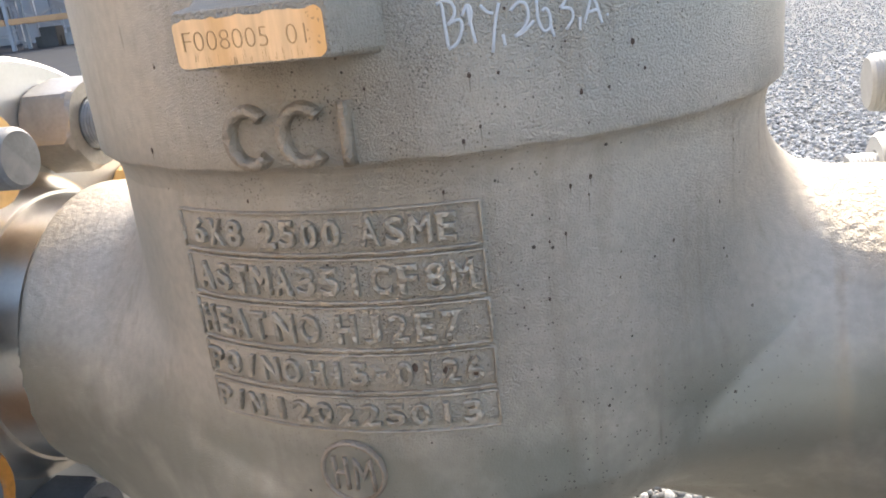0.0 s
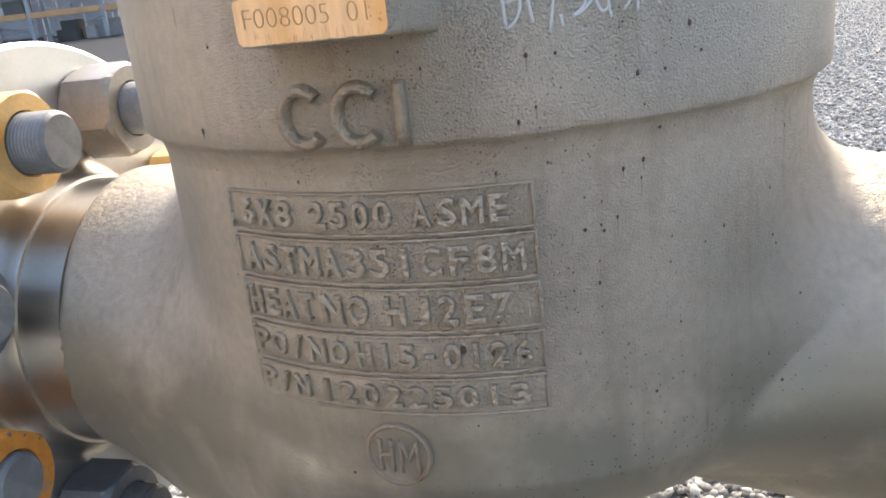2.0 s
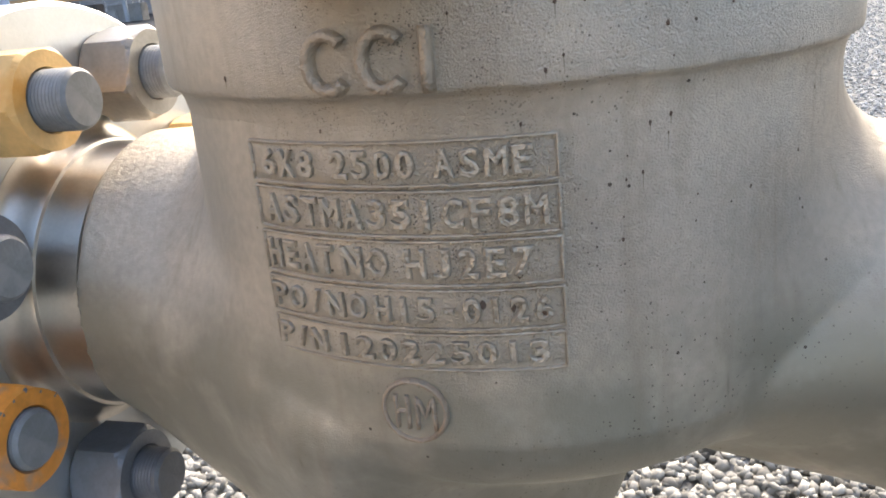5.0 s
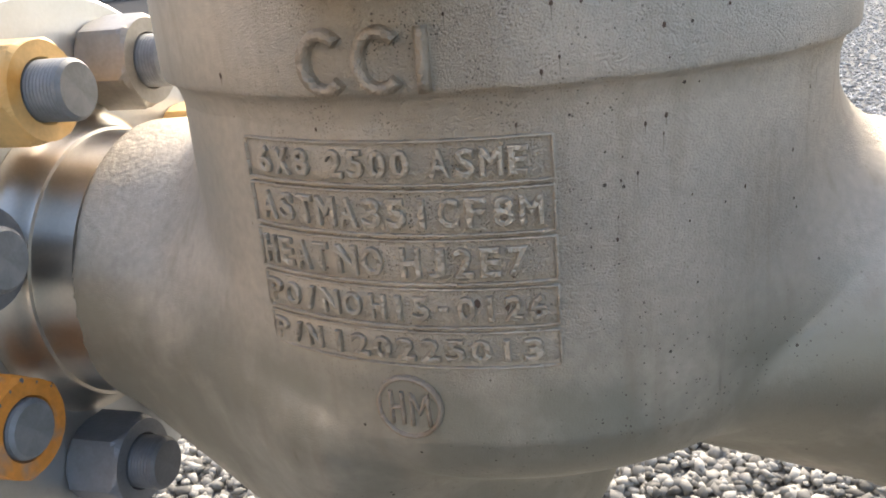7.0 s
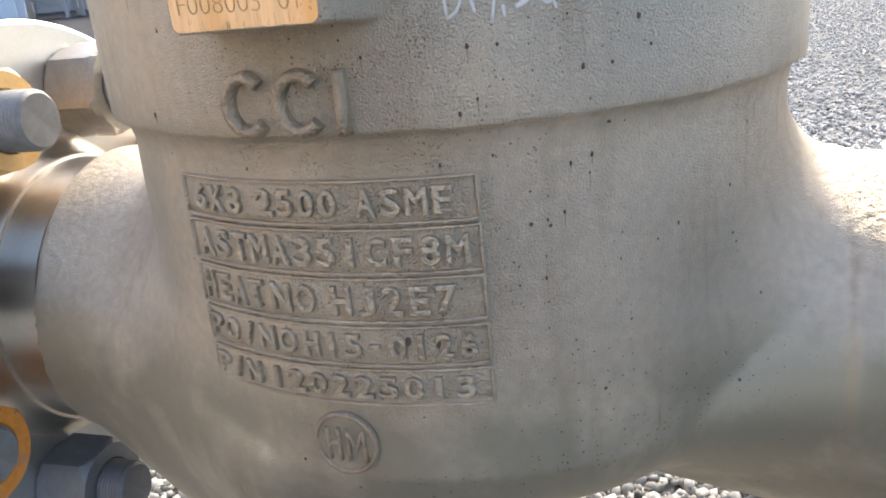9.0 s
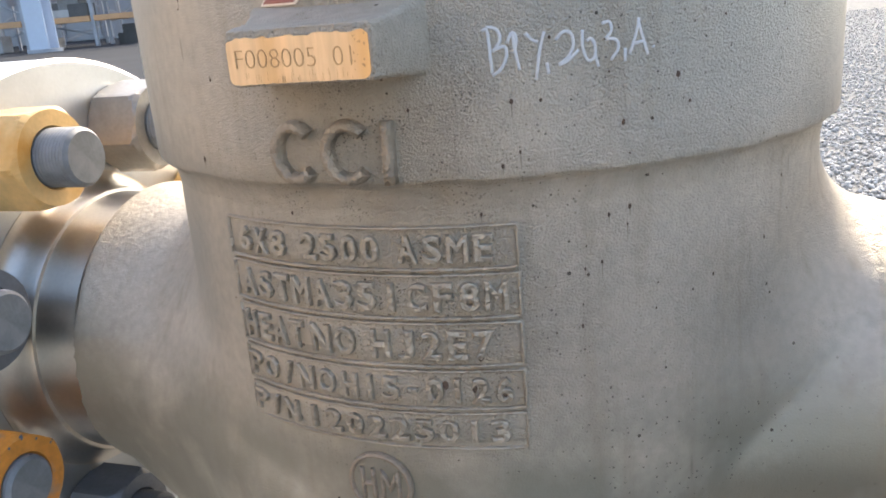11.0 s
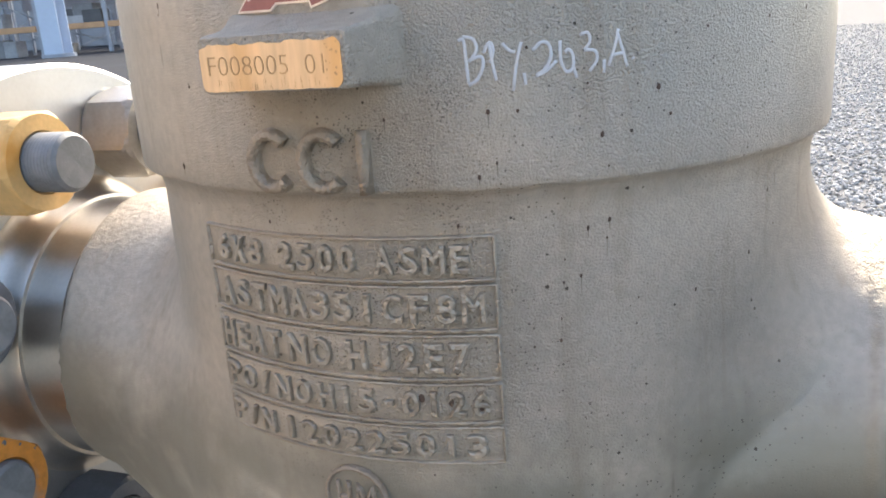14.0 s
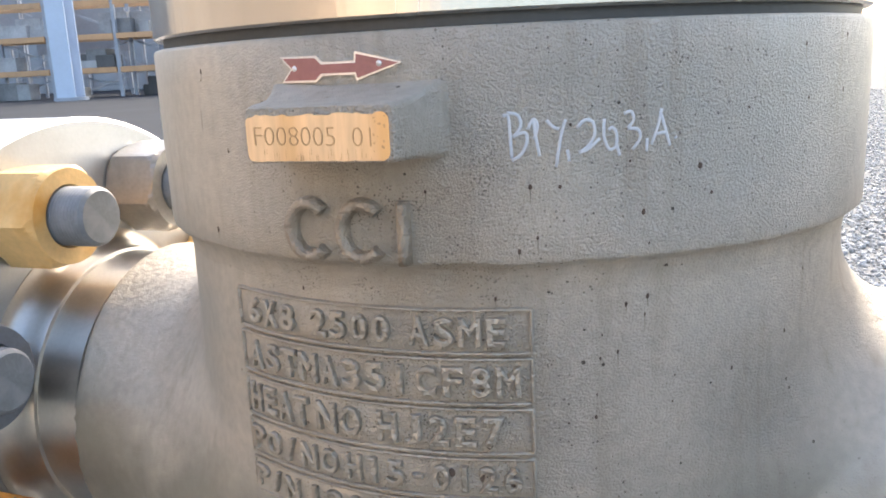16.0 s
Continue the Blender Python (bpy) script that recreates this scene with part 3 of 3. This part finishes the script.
# flow arrow plate
ARROW = [(-25.4, 0.421), (-20.4, 0.420), (-19.6, 0.407), (-15.5, 0.407), (-15.4, 0.425), (-9.9, 0.400),
         (-15.3, 0.369), (-15.5, 0.381), (-19.7, 0.381), (-20.5, 0.369), (-25.3, 0.370), (-23.9, 0.396)]


def inset(outline, d):
    """The outline drawn in by d on every side."""
    pts = [Vector((radians(t), z)) for t, z in outline]
    out = []
    for i, p in enumerate(pts):
        a, b = (p - pts[i - 1]).normalized(), (pts[(i + 1) % len(pts)] - p).normalized()
        na, nb = Vector((a.y, -a.x)), Vector((b.y, -b.x))
        m = (na + nb) / max(0.35, 1 + na.dot(nb))
        q3 = p + m * d
        out.append((math.degrees(q3.x), q3.y))
    return out


def plate(outline, r0, r1):
    """A thin plate of that outline (theta, z) bent round the body, from radius r0 to r1."""
    bm = bmesh.new()
    flat = [bm.verts.new((radians(t), z, 0)) for t, z in outline]
    for tri in geometry.tessellate_polygon([[v.co.copy() for v in flat]]):
        bm.faces.new([flat[k] for k in tri])
    bmesh.ops.subdivide_edges(bm, edges=bm.edges[:], cuts=5, use_grid_fill=True)
    rim = [e for e in bm.edges if e.is_boundary]
    ext = bmesh.ops.extrude_edge_only(bm, edges=rim)
    low = {g for g in ext["geom"] if isinstance(g, bmesh.types.BMVert)}
    for v in bm.verts:
        v.co = on_round(math.degrees(v.co.x), v.co.y, r0 if v in low else r1)
    return bm


arrow_plate = part("arrow_plate", plate(ARROW, 0.995, 1.0085), PLATE_EDGE, valve, "riveted red flow arrow plate with a bare metal edge")
part("arrow_paint", plate(inset(ARROW, 0.0042), 1.006, 1.0105), PLATE_RED, arrow_plate, "faded red paint")
for t0, z0 in ((-23.3, 0.397), (-12.5, 0.400)):
    p = on_round(t0, z0, 1.008)
    nrm = on_round(t0, z0, 1.0) - on_round(t0, z0, 0.0)
    part("rivet", lathe([(0, 0.0), (0, 0.0016), (0.0007, 0.0014), (0.0013, 0.0006), (0.0014, 0.0)], p, nrm, 12), PLATE_EDGE, arrow_plate)

# hand-painted mark
HAND = (
    ((0.4, .290), (1.2, .296), (1.35, .25), (1.5, .21)), ((1.0, .297), (2.6, .293), (3.0, .27), (1.7, .25)), ((1.7, .252), (3.6, .262), (3.7, .24), (2.8, .215), (1.5, .206)),
    ((3.7, .264), (4.6, .288), (5.2, .27), (4.6, .245)), ((4.5, .285), (4.9, .24), (5.3, .212)),
    ((6.3, .280), (7.2, .265), (8.0, .262)), ((8.9, .280), (8.2, .25), (7.5, .19)), ((9.1, .222), (9.3, .20)),
    ((10.4, .262), (11.4, .278), (12.7, .275), (13.0, .25), (12.2, .228), (10.7, .215)), ((10.7, .215), (12.0, .22), (13.6, .240)),
)
HAND2 = (
    ((14.2, .277), (14.1, .24), (14.9, .215), (16.0, .222), (16.0, .25), (15.3, .262), (14.8, .255)), ((15.9, .23), (16.4, .205)),
    ((17.0, .285), (18.2, .290), (18.5, .27), (17.5, .256)), ((17.5, .256), (19.2, .255), (19.5, .235), (18.2, .215)), ((20.4, .235), (20.3, .21)),
    ((21.0, .222), (22.1, .262), (22.5, .290)), ((22.3, .285), (23.0, .255), (23.8, .218)), ((21.5, .242), (23.3, .245)), ((24.6, .235), (24.75, .231)),
)
for stroke in HAND + HAND2:
    pts = []
    for a, b in zip(stroke, stroke[1:]):
        pts += line(a, b, 4)[:-1]
    pts.append(stroke[-1])
    for _ in range(3):
        pts = [pts[0]] + [((a[0] + 2 * b[0] + c2[0]) / 4, (a[1] + 2 * b[1] + c2[1]) / 4) for a, b, c2 in zip(pts, pts[1:], pts[2:])] + [pts[-1]]
    bm = bmesh.new()
    pts = [(0.8 + (t - 0.4) * 0.80, z) for t, z in pts]
    ribbon(bm, pts, 1.0034, 0.0062, 0.0010)
    part("painted_stroke", bm, CHALK, valve)

# ---- flanges, studs and nuts ----


def flange(name, label, axis, z, neck_s, neck_r, face_s, disc_r, disc_w, material):
    o = Vector((0, 0, z))
    fl = thing(name, label, "flange")
    prof = [(neck_s, 0.0), (neck_s, neck_r - 0.03), (neck_s + 0.025, neck_r - 0.03), (neck_s + 0.03, neck_r), (face_s - 0.135, neck_r + 0.004), (face_s - 0.132, neck_r + 0.016), (face_s - 0.122, neck_r + 0.020), (face_s - 0.09, neck_r + 0.021)]
    prof += [(face_s - 0.09 + 0.09 * math.sin(radians(a)), neck_r + 0.021 + 0.064 * (1 - math.cos(radians(a)))) for a in (20, 40, 60, 75, 90)]
    prof += [(face_s, neck_r + 0.09), (face_s + 0.03, neck_r + 0.09), (face_s + 0.03, 0.0)]
    part("neck", lathe([(s * K, r * K) for s, r in prof], o, axis, 144), material, fl)
    prof = [(face_s + 0.035, 0.0), (face_s + 0.035, neck_r + 0.05), (face_s + 0.002, neck_r + 0.0905), (face_s + 0.002, disc_r - 0.016), (face_s + 0.016, disc_r), (face_s + disc_w - 0.012, disc_r),
            (face_s + disc_w, disc_r - 0.012), (face_s + disc_w, 0.0)]
    part("disc", lathe([(s * K, r * K) for s, r in prof], o, axis, 144), DISC, fl)
    prof = [(face_s + disc_w, 0.0), (face_s + disc_w, disc_r * 0.6), (face_s + disc_w + 0.03, disc_r * 0.6), (face_s + disc_w + 0.03, disc_r),
            (face_s + 2 * disc_w + 0.03, disc_r), (face_s + 2 * disc_w + 0.03, 0.0)]
    part("mating_disc", lathe([(s * K, r * K) for s, r in prof], o, axis, 96), DISC, fl)
    return fl


in_flange = flange("inlet_flange", "polished machined steel pipe flange with orange and dark nuts", IN_AX, IN_Z, 1.335, 0.50, 1.66, 1.02, 0.45, POLISHED)
out_flange = flange("outlet_flange", "pale machined steel pipe flange with pale grey nuts", OUT_AX, OUT_Z, 1.50, 0.50, 1.70, 1.15, 0.50, POLISHED)

STUD_R, NUT_AF, NUT_H = 0.0243, 0.078, 0.053


def stud_mesh(length):
    """A threaded rod with chamfered ends along -x from the origin."""
    prof = [(0.0, 0.0), (0.0, STUD_R - 0.0035), (0.0030, STUD_R - 0.0006)]
    s = 0.004
    while s < 0.075:
        prof += [(s, STUD_R - 0.0007), (s + 0.0014, STUD_R), (s + 0.0020, STUD_R)]
        s += 0.0032
    prof += [(length, STUD_R), (length, 0.0)]
    bm = lathe(prof, Vector((0, 0, 0)), (-1, 0, 0), 40)
    me = bpy.data.meshes.new("stud")
    bmesh.ops.recalc_face_normals(bm, faces=bm.faces)
    bm.to_mesh(me)
    bm.free()
    return me


def nut_mesh(name):
    """A heavy hexagon nut with chamfered corners, along +x from the origin."""
    n = 72
    bm = bmesh.new()
    rings = []
    rc = NUT_AF / 2 * 1.035
    for x, cut in ((0.0, rc * 0.985), (0.004, 9.0), (NUT_H - 0.008, 9.0), (NUT_H - 0.004, rc * 1.06), (NUT_H, rc * 0.97), (NUT_H, STUD_R + 0.002), (NUT_H - 0.006, STUD_R - 0.001)):
        ring = []
        for i in range(n):
            a = 2 * math.pi * i / n
            k = (a + math.pi / 6) % (math.pi / 3) - math.pi / 6
            r = min(NUT_AF / 2 / math.cos(k), NUT_AF / 2 * 1.145, cut)
            ring.append(bm.verts.new((x, r * math.sin(a), r * math.cos(a))))
        rings.append(ring)
    for a, b in zip(rings, rings[1:]):
        for i in range(n):
            j = (i + 1) % n
            bm.faces.new((a[i], a[j], b[j], b[i]))
    bm.faces.new(rings[0])
    bmesh.ops.recalc_face_normals(bm, faces=bm.faces)
    me = bpy.data.meshes.new(name)
    bm.to_mesh(me)
    bm.free()
    return me


def bolt(axis, z, radius, angle, face_s, end_s, nut_mat, stud_mat, label, spin, group, seat=0.0005):
    """A stud with its nut on the flange's near face; end_s is where the stud ends along the pipe."""
    rad = UP * math.cos(angle) + (FRONT) * math.sin(angle)
    base = axis * (face_s * K) + UP * z + rad * (radius * K)
    inward = -axis
    m = Matrix.Identity(4)
    y = UP.cross(inward)
    for c3, v in enumerate((inward, y, UP)):
        for r3 in range(3):
            m[r3][c3] = v[r3]
    m = Matrix.Translation(base) @ m
    th = thing("stud_bolt", label, "bolt", group=group)
    th.matrix_basis = m
    st = new("stud", STUD_MESH[stud_mat.name])
    st.parent, st.location = th, ((face_s - end_s) * K, 0, 0)
    nu = new("nut", NUT_MESH[nut_mat.name])
    nu.parent, nu.rotation_euler, nu.location = th, (spin, 0, 0), (seat, 0, 0)
    return th


STUD_MESH, NUT_MESH = {}, {}
for mt in (STUD, STUD_DARK, STUD_PALE):
    STUD_MESH[mt.name] = stud_mesh(0.36)
    STUD_MESH[mt.name].materials.append(mt)
for mt in (NUT_ORANGE, NUT_DEEP, NUT_DARK, NUT_STEEL, NUT_PALE):
    NUT_MESH[mt.name] = nut_mesh("nut")
    NUT_MESH[mt.name].materials.append(mt)
O_L = "thick stud bolt with orange-painted hex nut on inlet flange"
D_L = "thick stud bolt with blackened hex nut on inlet flange"
S_L = "thick stud bolt with bare steel hex nut on inlet flange"
for idx, end_s, mt, lab, spin in ((-2, 1.36, NUT_ORANGE, O_L, 0.1), (-1, 1.345, NUT_STEEL, S_L, 0.25), (0, 1.308, NUT_ORANGE, O_L, 0.03), (1, 1.363, NUT_DARK, D_L, 0.25),
                                  (2, 1.455, NUT_DEEP, O_L, 0.4), (3, 1.33, NUT_DARK, D_L, 0.1), (4, 1.38, NUT_DARK, D_L, 0.0), (5, 1.38, NUT_ORANGE, O_L, 0.3)):
    bolt(IN_AX, IN_Z, 0.7745, radians(24.0 + 45 * idx), 1.66, end_s, mt, STUD_DARK if idx == 3 else STUD, lab, spin, "inlet flange bolts", -0.009 if idx == 2 else 0.0005)
chipped = next(o for o in scene.objects if o.name.startswith("nut") and o.data.name == NUT_MESH[NUT_DEEP.name].name)
random.seed(21)
for a0, rr0 in ((0.55, 0.0385), (0.2, 0.0375), (-0.15, 0.0372), (-0.5, 0.0385), (0.95, 0.0362), (1.4, 0.0374)):
    bm = bmesh.new()
    c4 = Vector((NUT_H - 0.0012, rr0 * math.sin(a0), rr0 * math.cos(a0)))
    ring = [(random.uniform(0.0015, 0.0042), 2 * math.pi * k / 8) for k in range(8)]
    top4 = [bm.verts.new(c4 + Vector((0.0018 - 0.4 * abs(r5), r5 * math.cos(a5), r5 * math.sin(a5)))) for r5, a5 in ring]
    mid4 = bm.verts.new(c4 + Vector((0.0016, 0, 0)))
    for k in range(8):
        bm.faces.new((mid4, top4[k], top4[(k + 1) % 8]))
    part("paint_chip", bm, NUT_DARK, chipped)
for i in range(12):
    bolt(OUT_AX, OUT_Z, 0.91, radians(15 + 30 * i), 1.70, 1.38, NUT_PALE, STUD_PALE, "thick stud bolt with pale grey hex nut on outlet flange", 0.2 * (i % 3), "outlet flange bolts")

# ---- rust specks ----
random.seed(11)
SPECKS = [(23.4, .174, 2.5, 1.003), (3.6, .153, 1.9, 1.003), (16.4, .092, 2.0, 1.003), (11.5, -.351, 2.9, .957), (18.3, -.095, 2.0, .957),
          (20.7, -.602, 3.2, .957), (-40.8, .043, 2.4, 1.003), (-29.0, -.35, 4.5, .962), (-7.2, -.47, 4.0, .962), (-3.2, -.478, 3.6, .962), (0.9, -.492, 5.0, .964),
          (-2.0, -.405, 3.0, .962), (15.0, -.45, 2.0, .957), (1.3, -.70, 2.2, .957), (8.0, -.36, 2.0, .957)]
SPECKS += [(random.uniform(-45, 50), random.uniform(-.6, .42), random.uniform(0.8, 1.9), 0) for _ in range(70)]
SPECKS += [(random.uniform(-8, 30), random.uniform(-.82, -.5), random.uniform(0.8, 2.2), .9575) for _ in range(34)]
for t0, z0, mm, r in SPECKS:
    if not r:
        if -0.05 < z0 < 0.02 or (-35 < t0 < 0 and z0 > 0.15):
            continue
        r = 1.003 if z0 > 0 else 0.957
    bm = bmesh.new()
    w = mm / 1000 / K / 2
    ph = random.random() * 6
    ring = [bm.verts.new(on_round(t0 + math.degrees(w * k * math.cos(a)), z0 + w * k * (1.0 + ph * 0.16) * math.sin(a), r + 0.0006)) for a, k in
            ((2 * math.pi * i / 9, 0.75 + 0.4 * random.random()) for i in range(9))]
    c0 = bm.verts.new(on_round(t0, z0, r + 0.0018))
    for i in range(9):
        bm.faces.new((c0, ring[i], ring[(i + 1) % 9]))
    part("rust_speck", bm, RUST, valve)
    if mm > 1.1 and random.random() < 0.55:
        h, w2 = random.uniform(0.008, 0.04), w * 0.45
        bm = bmesh.new()
        side = [[bm.verts.new(on_round(t0 + math.degrees(k * w2 * (1 - 0.7 * i / 4)), z0 - h * i / 4, r + 0.0004)) for k in (-1, 1)] for i in range(5)]
        for a, b in zip(side, side[1:]):
            bm.faces.new((a[0], a[1], b[1], b[0]))
        part("rust_run", bm, RUST_TAIL, valve)

for i in range(16):
    x, z, w = 0.070 + 0.028 * random.random(), random.uniform(0.235, 0.31), random.uniform(0.0008, 0.002)
    bm = bmesh.new()
    ring = [bm.verts.new(on_boss(x + w * math.cos(a), z + 1.4 * w * math.sin(a), 1.158)) for a in (2 * math.pi * k / 7 for k in range(7))]
    bm.faces.new(ring)
    part("dark_pit", bm, STAMP, boss)

for i in range(26):
    x, z = random.uniform(-0.18, 0.09), 0.231 + 0.012 * random.random() ** 2.2
    h, w = random.uniform(0.006, 0.02), random.uniform(0.0003, 0.0008)
    bm = bmesh.new()
    bm.faces.new([bm.verts.new(on_boss(x + dx, z + dz, 1.1578)) for dx, dz in ((-w, 0), (w * 0.6, -0.001), (w, h * 0.6), (0.0, h), (-w * 0.8, h * 0.5))])
    part("scratch", bm, STAMP, boss)

# ---- gravel stones ----


def stones(area, n, seed, size0, size1):
    """Many loose crushed stones lying on the ground in one mesh."""
    rng = np.random.default_rng(seed)
    bm = bmesh.new()
    bmesh.ops.create_icosphere(bm, subdivisions=1, radius=1.0)
    base = np.array([v.co[:] for v in bm.verts])
    tri = np.array([[v.index for v in f.verts] for f in bm.faces])
    bm.free()
    x, y = area(rng, n)
    size = rng.uniform(size0, size1, n)
    s = np.stack([size, size * rng.uniform(0.6, 0.95, n), size * rng.uniform(0.4, 0.75, n)], 1)
    v = base[None] * (1 + rng.uniform(-0.52, 0.38, (n, len(base), 1))) * s[:, None]
    a = rng.uniform(0, 2 * np.pi, n)
    b = rng.uniform(-0.6, 0.6, n)
    cb, sb = np.cos(b)[:, None], np.sin(b)[:, None]
    v = np.stack([v[..., 0] * cb - v[..., 2] * sb, v[..., 1], v[..., 0] * sb + v[..., 2] * cb], -1)
    ca_, sa_ = np.cos(a)[:, None], np.sin(a)[:, None]
    v = np.stack([v[..., 0] * ca_ - v[..., 1] * sa_, v[..., 0] * sa_ + v[..., 1] * ca_, v[..., 2]], -1)
    v += np.stack([x, y, rng.uniform(0.0, 0.012, n)], 1)[:, None]
    faces = (tri[None] + (np.arange(n) * len(base))[:, None, None]).reshape(-1, 3)
    me = bpy.data.meshes.new("gravel")
    me.vertices.add(n * len(base))
    me.vertices.foreach_set("co", v.astype(np.float32).ravel())
    me.loops.add(faces.size)
    me.loops.foreach_set("vertex_index", faces.ravel().astype(np.int32))
    me.polygons.add(len(faces))
    me.polygons.foreach_set("loop_start", np.arange(0, faces.size, 3, dtype=np.int32))
    me.polygons.foreach_set("loop_total", np.full(len(faces), 3, np.int32))
    me.update(calc_edges=True)
    return me


def near_bed(rng, n):
    """Thick behind the valve, thinning out all round."""
    k = int(n * 0.6)
    x = np.r_[rng.uniform(-0.8, 1.1, k), rng.normal(0.1, 1.3, n - k)]
    y = np.r_[rng.uniform(0.05, 1.7, k), np.abs(rng.normal(0, 1.4, n - k))]
    return x + rng.normal(0, 0.08, n), y + rng.normal(0, 0.08, n)


def right_bed(rng, n):
    d = 1.7 + rng.normal(0, 0.15, n) + 16.5 * rng.random(n) ** 1.9
    t = np.radians(24 + rng.normal(0, 13, n))
    return d * np.sin(t), d * np.cos(t) - 0.6


tagged(part("gravel", stones(near_bed, 30000, 3, 0.007, 0.0165), STONE), "loose crushed grey and white gravel stones under the valve", "gravel", kind="stuff")
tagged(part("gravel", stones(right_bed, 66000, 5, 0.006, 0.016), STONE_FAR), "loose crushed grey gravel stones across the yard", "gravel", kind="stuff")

# ---- distant yard ----
# two unseen ochre walls, added as warm reflectors for the valve's left
wall_bm = bmesh.new()
box(wall_bm, (-10, -5.3, 0), (-1.7, -5, 3.6))
tagged(part("wall_south", wall_bm, WALL), "unseen plain ochre wall, added to reflect warm sunlight", "wall", kind="structure")
wall_bm = bmesh.new()
box(wall_bm, (-5.3, -4.99, 0), (-5.0, 2.6, 3.6))
tagged(part("wall_west", wall_bm, WALL), "unseen plain ochre wall, added to warm the valve's left side", "wall", kind="structure")


def simple(name, label, cat, lo, hi, material, bevel=0.02, group=""):
    bm = bmesh.new()
    c0 = Vector(((lo[0] + hi[0]) / 2, (lo[1] + hi[1]) / 2, lo[2]))
    box(bm, Vector(lo) - c0, Vector(hi) - c0, bevel)
    ob = part(name, bm, material)
    ob.location = c0
    return tagged(ob, label, cat, group)


BASE = 0.30


def rack(x, y, bays, bay_w, h, levels):
    th = thing("storage_rack", "steel storage rack with orange beams across the yard", "rack", (x, y, BASE), "yard racks")
    for i in range(bays + 1):
        for dy in (0.0, 1.1):
            bm = bmesh.new()
            box(bm, (i * bay_w - 0.06, dy - 0.06, 0), (i * bay_w + 0.06, dy + 0.06, h), 0.01)
            part("upright", bm, RACK_GREY, th)
    for i in range(bays):
        for k, (za, zb) in enumerate(zip((0.1,) + levels, levels)):
            bm = bmesh.new()
            a, b = Vector((i * bay_w + 0.1, 1.18, za + 0.1)), Vector(((i + 1) * bay_w - 0.1, 1.18, zb - 0.1))
            if (i + k) % 2:
                a.z, b.z = b.z, a.z
            m = Matrix.Translation((a + b) / 2) @ (b - a).to_track_quat('X', 'Z').to_matrix().to_4x4()
            bmesh.ops.create_cube(bm, size=1, matrix=m @ Matrix.Diagonal(((b - a).length, 0.04, 0.07, 1)))
            part("brace", bm, RACK_GREY, th)
    for z in levels:
        for i in range(bays):
            for dy in (-0.08, 1.1):
                bm = bmesh.new()
                box(bm, (i * bay_w + 0.065, dy - 0.03, z - 0.09), ((i + 1) * bay_w - 0.065, dy + 0.03, z + 0.09), 0.01)
                part("beam", bm, RACK_ORANGE, th)
    return th


column = thing("column", "tall pale blue-white painted steel column on a base plate", "column", (0, 0, 0))
COL_X, COL_Y = -13.6, 24.0
for x0, x1, y0, y1 in ((-0.30, 0.30, -0.30, -0.255), (-0.30, 0.30, 0.255, 0.30), (-0.02, 0.02, -0.25, 0.25)):
    bm = bmesh.new()
    box(bm, (COL_X + x0, COL_Y + y0, BASE), (COL_X + x1, COL_Y + y1, 7.0), 0.006)
    part("web" if x1 < 0.1 else "column_flange", bm, COLUMN_WHITE, column)
part("base_plate", lathe([(BASE - 0.01, 0.0), (BASE - 0.01, 0.5), (BASE + 0.10, 0.5), (BASE + 0.10, 0.0)], Vector((COL_X, COL_Y, 0)), UP, 24), RACK_GREY, column)
racks = [rack(-23.0, 27.0, 6, 2.4, 4.6, (0.9, 2.0, 3.1, 4.2)), rack(-23.5, 33.0, 6, 2.6, 5.2, (1.0, 2.3, 3.6, 4.8))]
random.seed(8)
for i in range(46):
    x = random.uniform(-22.8, -9.5)
    w = random.uniform(0.25, 1.2)
    lv = random.choice((0.0, 0.99, 2.09))
    simple("stored_crate", "grey-brown goods stored on the yard rack", "crate", (x, 27.05 + 0.011 * i, BASE + lv), (x + w, 27.65 + 0.013 * i, BASE + lv + random.uniform(0.2, 0.75)), CRATE, 0.02, "stored goods")
for i, (x, w, z0, z1, y) in enumerate(((-20.5, 3.4, 1.9, 5.2, 30.5), (-16.2, 3.6, 1.6, 5.5, 30.0), (-12.0, 3.0, 1.2, 5.4, 31.0))):
    sh = thing("sheet_panel", "large blue-grey sheet hung on posts in the yard", "panel", (x, y, BASE), "sheet panels")
    bm = bmesh.new()
    box(bm, (-w / 2, -0.03, z0), (w / 2, 0.03, z1), 0.01)
    part("sheet", bm, PANEL_BLUE, sh)
    for dx in (-w / 2 + 0.1, w / 2 - 0.1):
        bm = bmesh.new()
        box(bm, (dx - 0.05, 0.035, 0), (dx + 0.05, 0.135, z1), 0.01)
        part("post", bm, RACK_GREY, sh)

hall = thing("warehouse", "long blue-grey sheet-clad warehouse behind the storage racks", "building", (-34.0, 44.0, BASE))
bm = bmesh.new()
box(bm, (-46, 0, 0), (27, 18, 9.5), 0.05)
part("wall", bm, PANEL_BLUE, hall)
bm = bmesh.new()
box(bm, (-46.6, -0.6, 9.505), (27.6, 18.6, 9.9), 0.05)
part("roof", bm, RACK_GREY, hall)
for i in range(36):
    bm = bmesh.new()
    box(bm, (-45.5 + 2 * i, -0.12, 0), (-45.3 + 2 * i, -0.003, 9.4))
    part("cladding_rib", bm, PANEL_BLUE, hall)
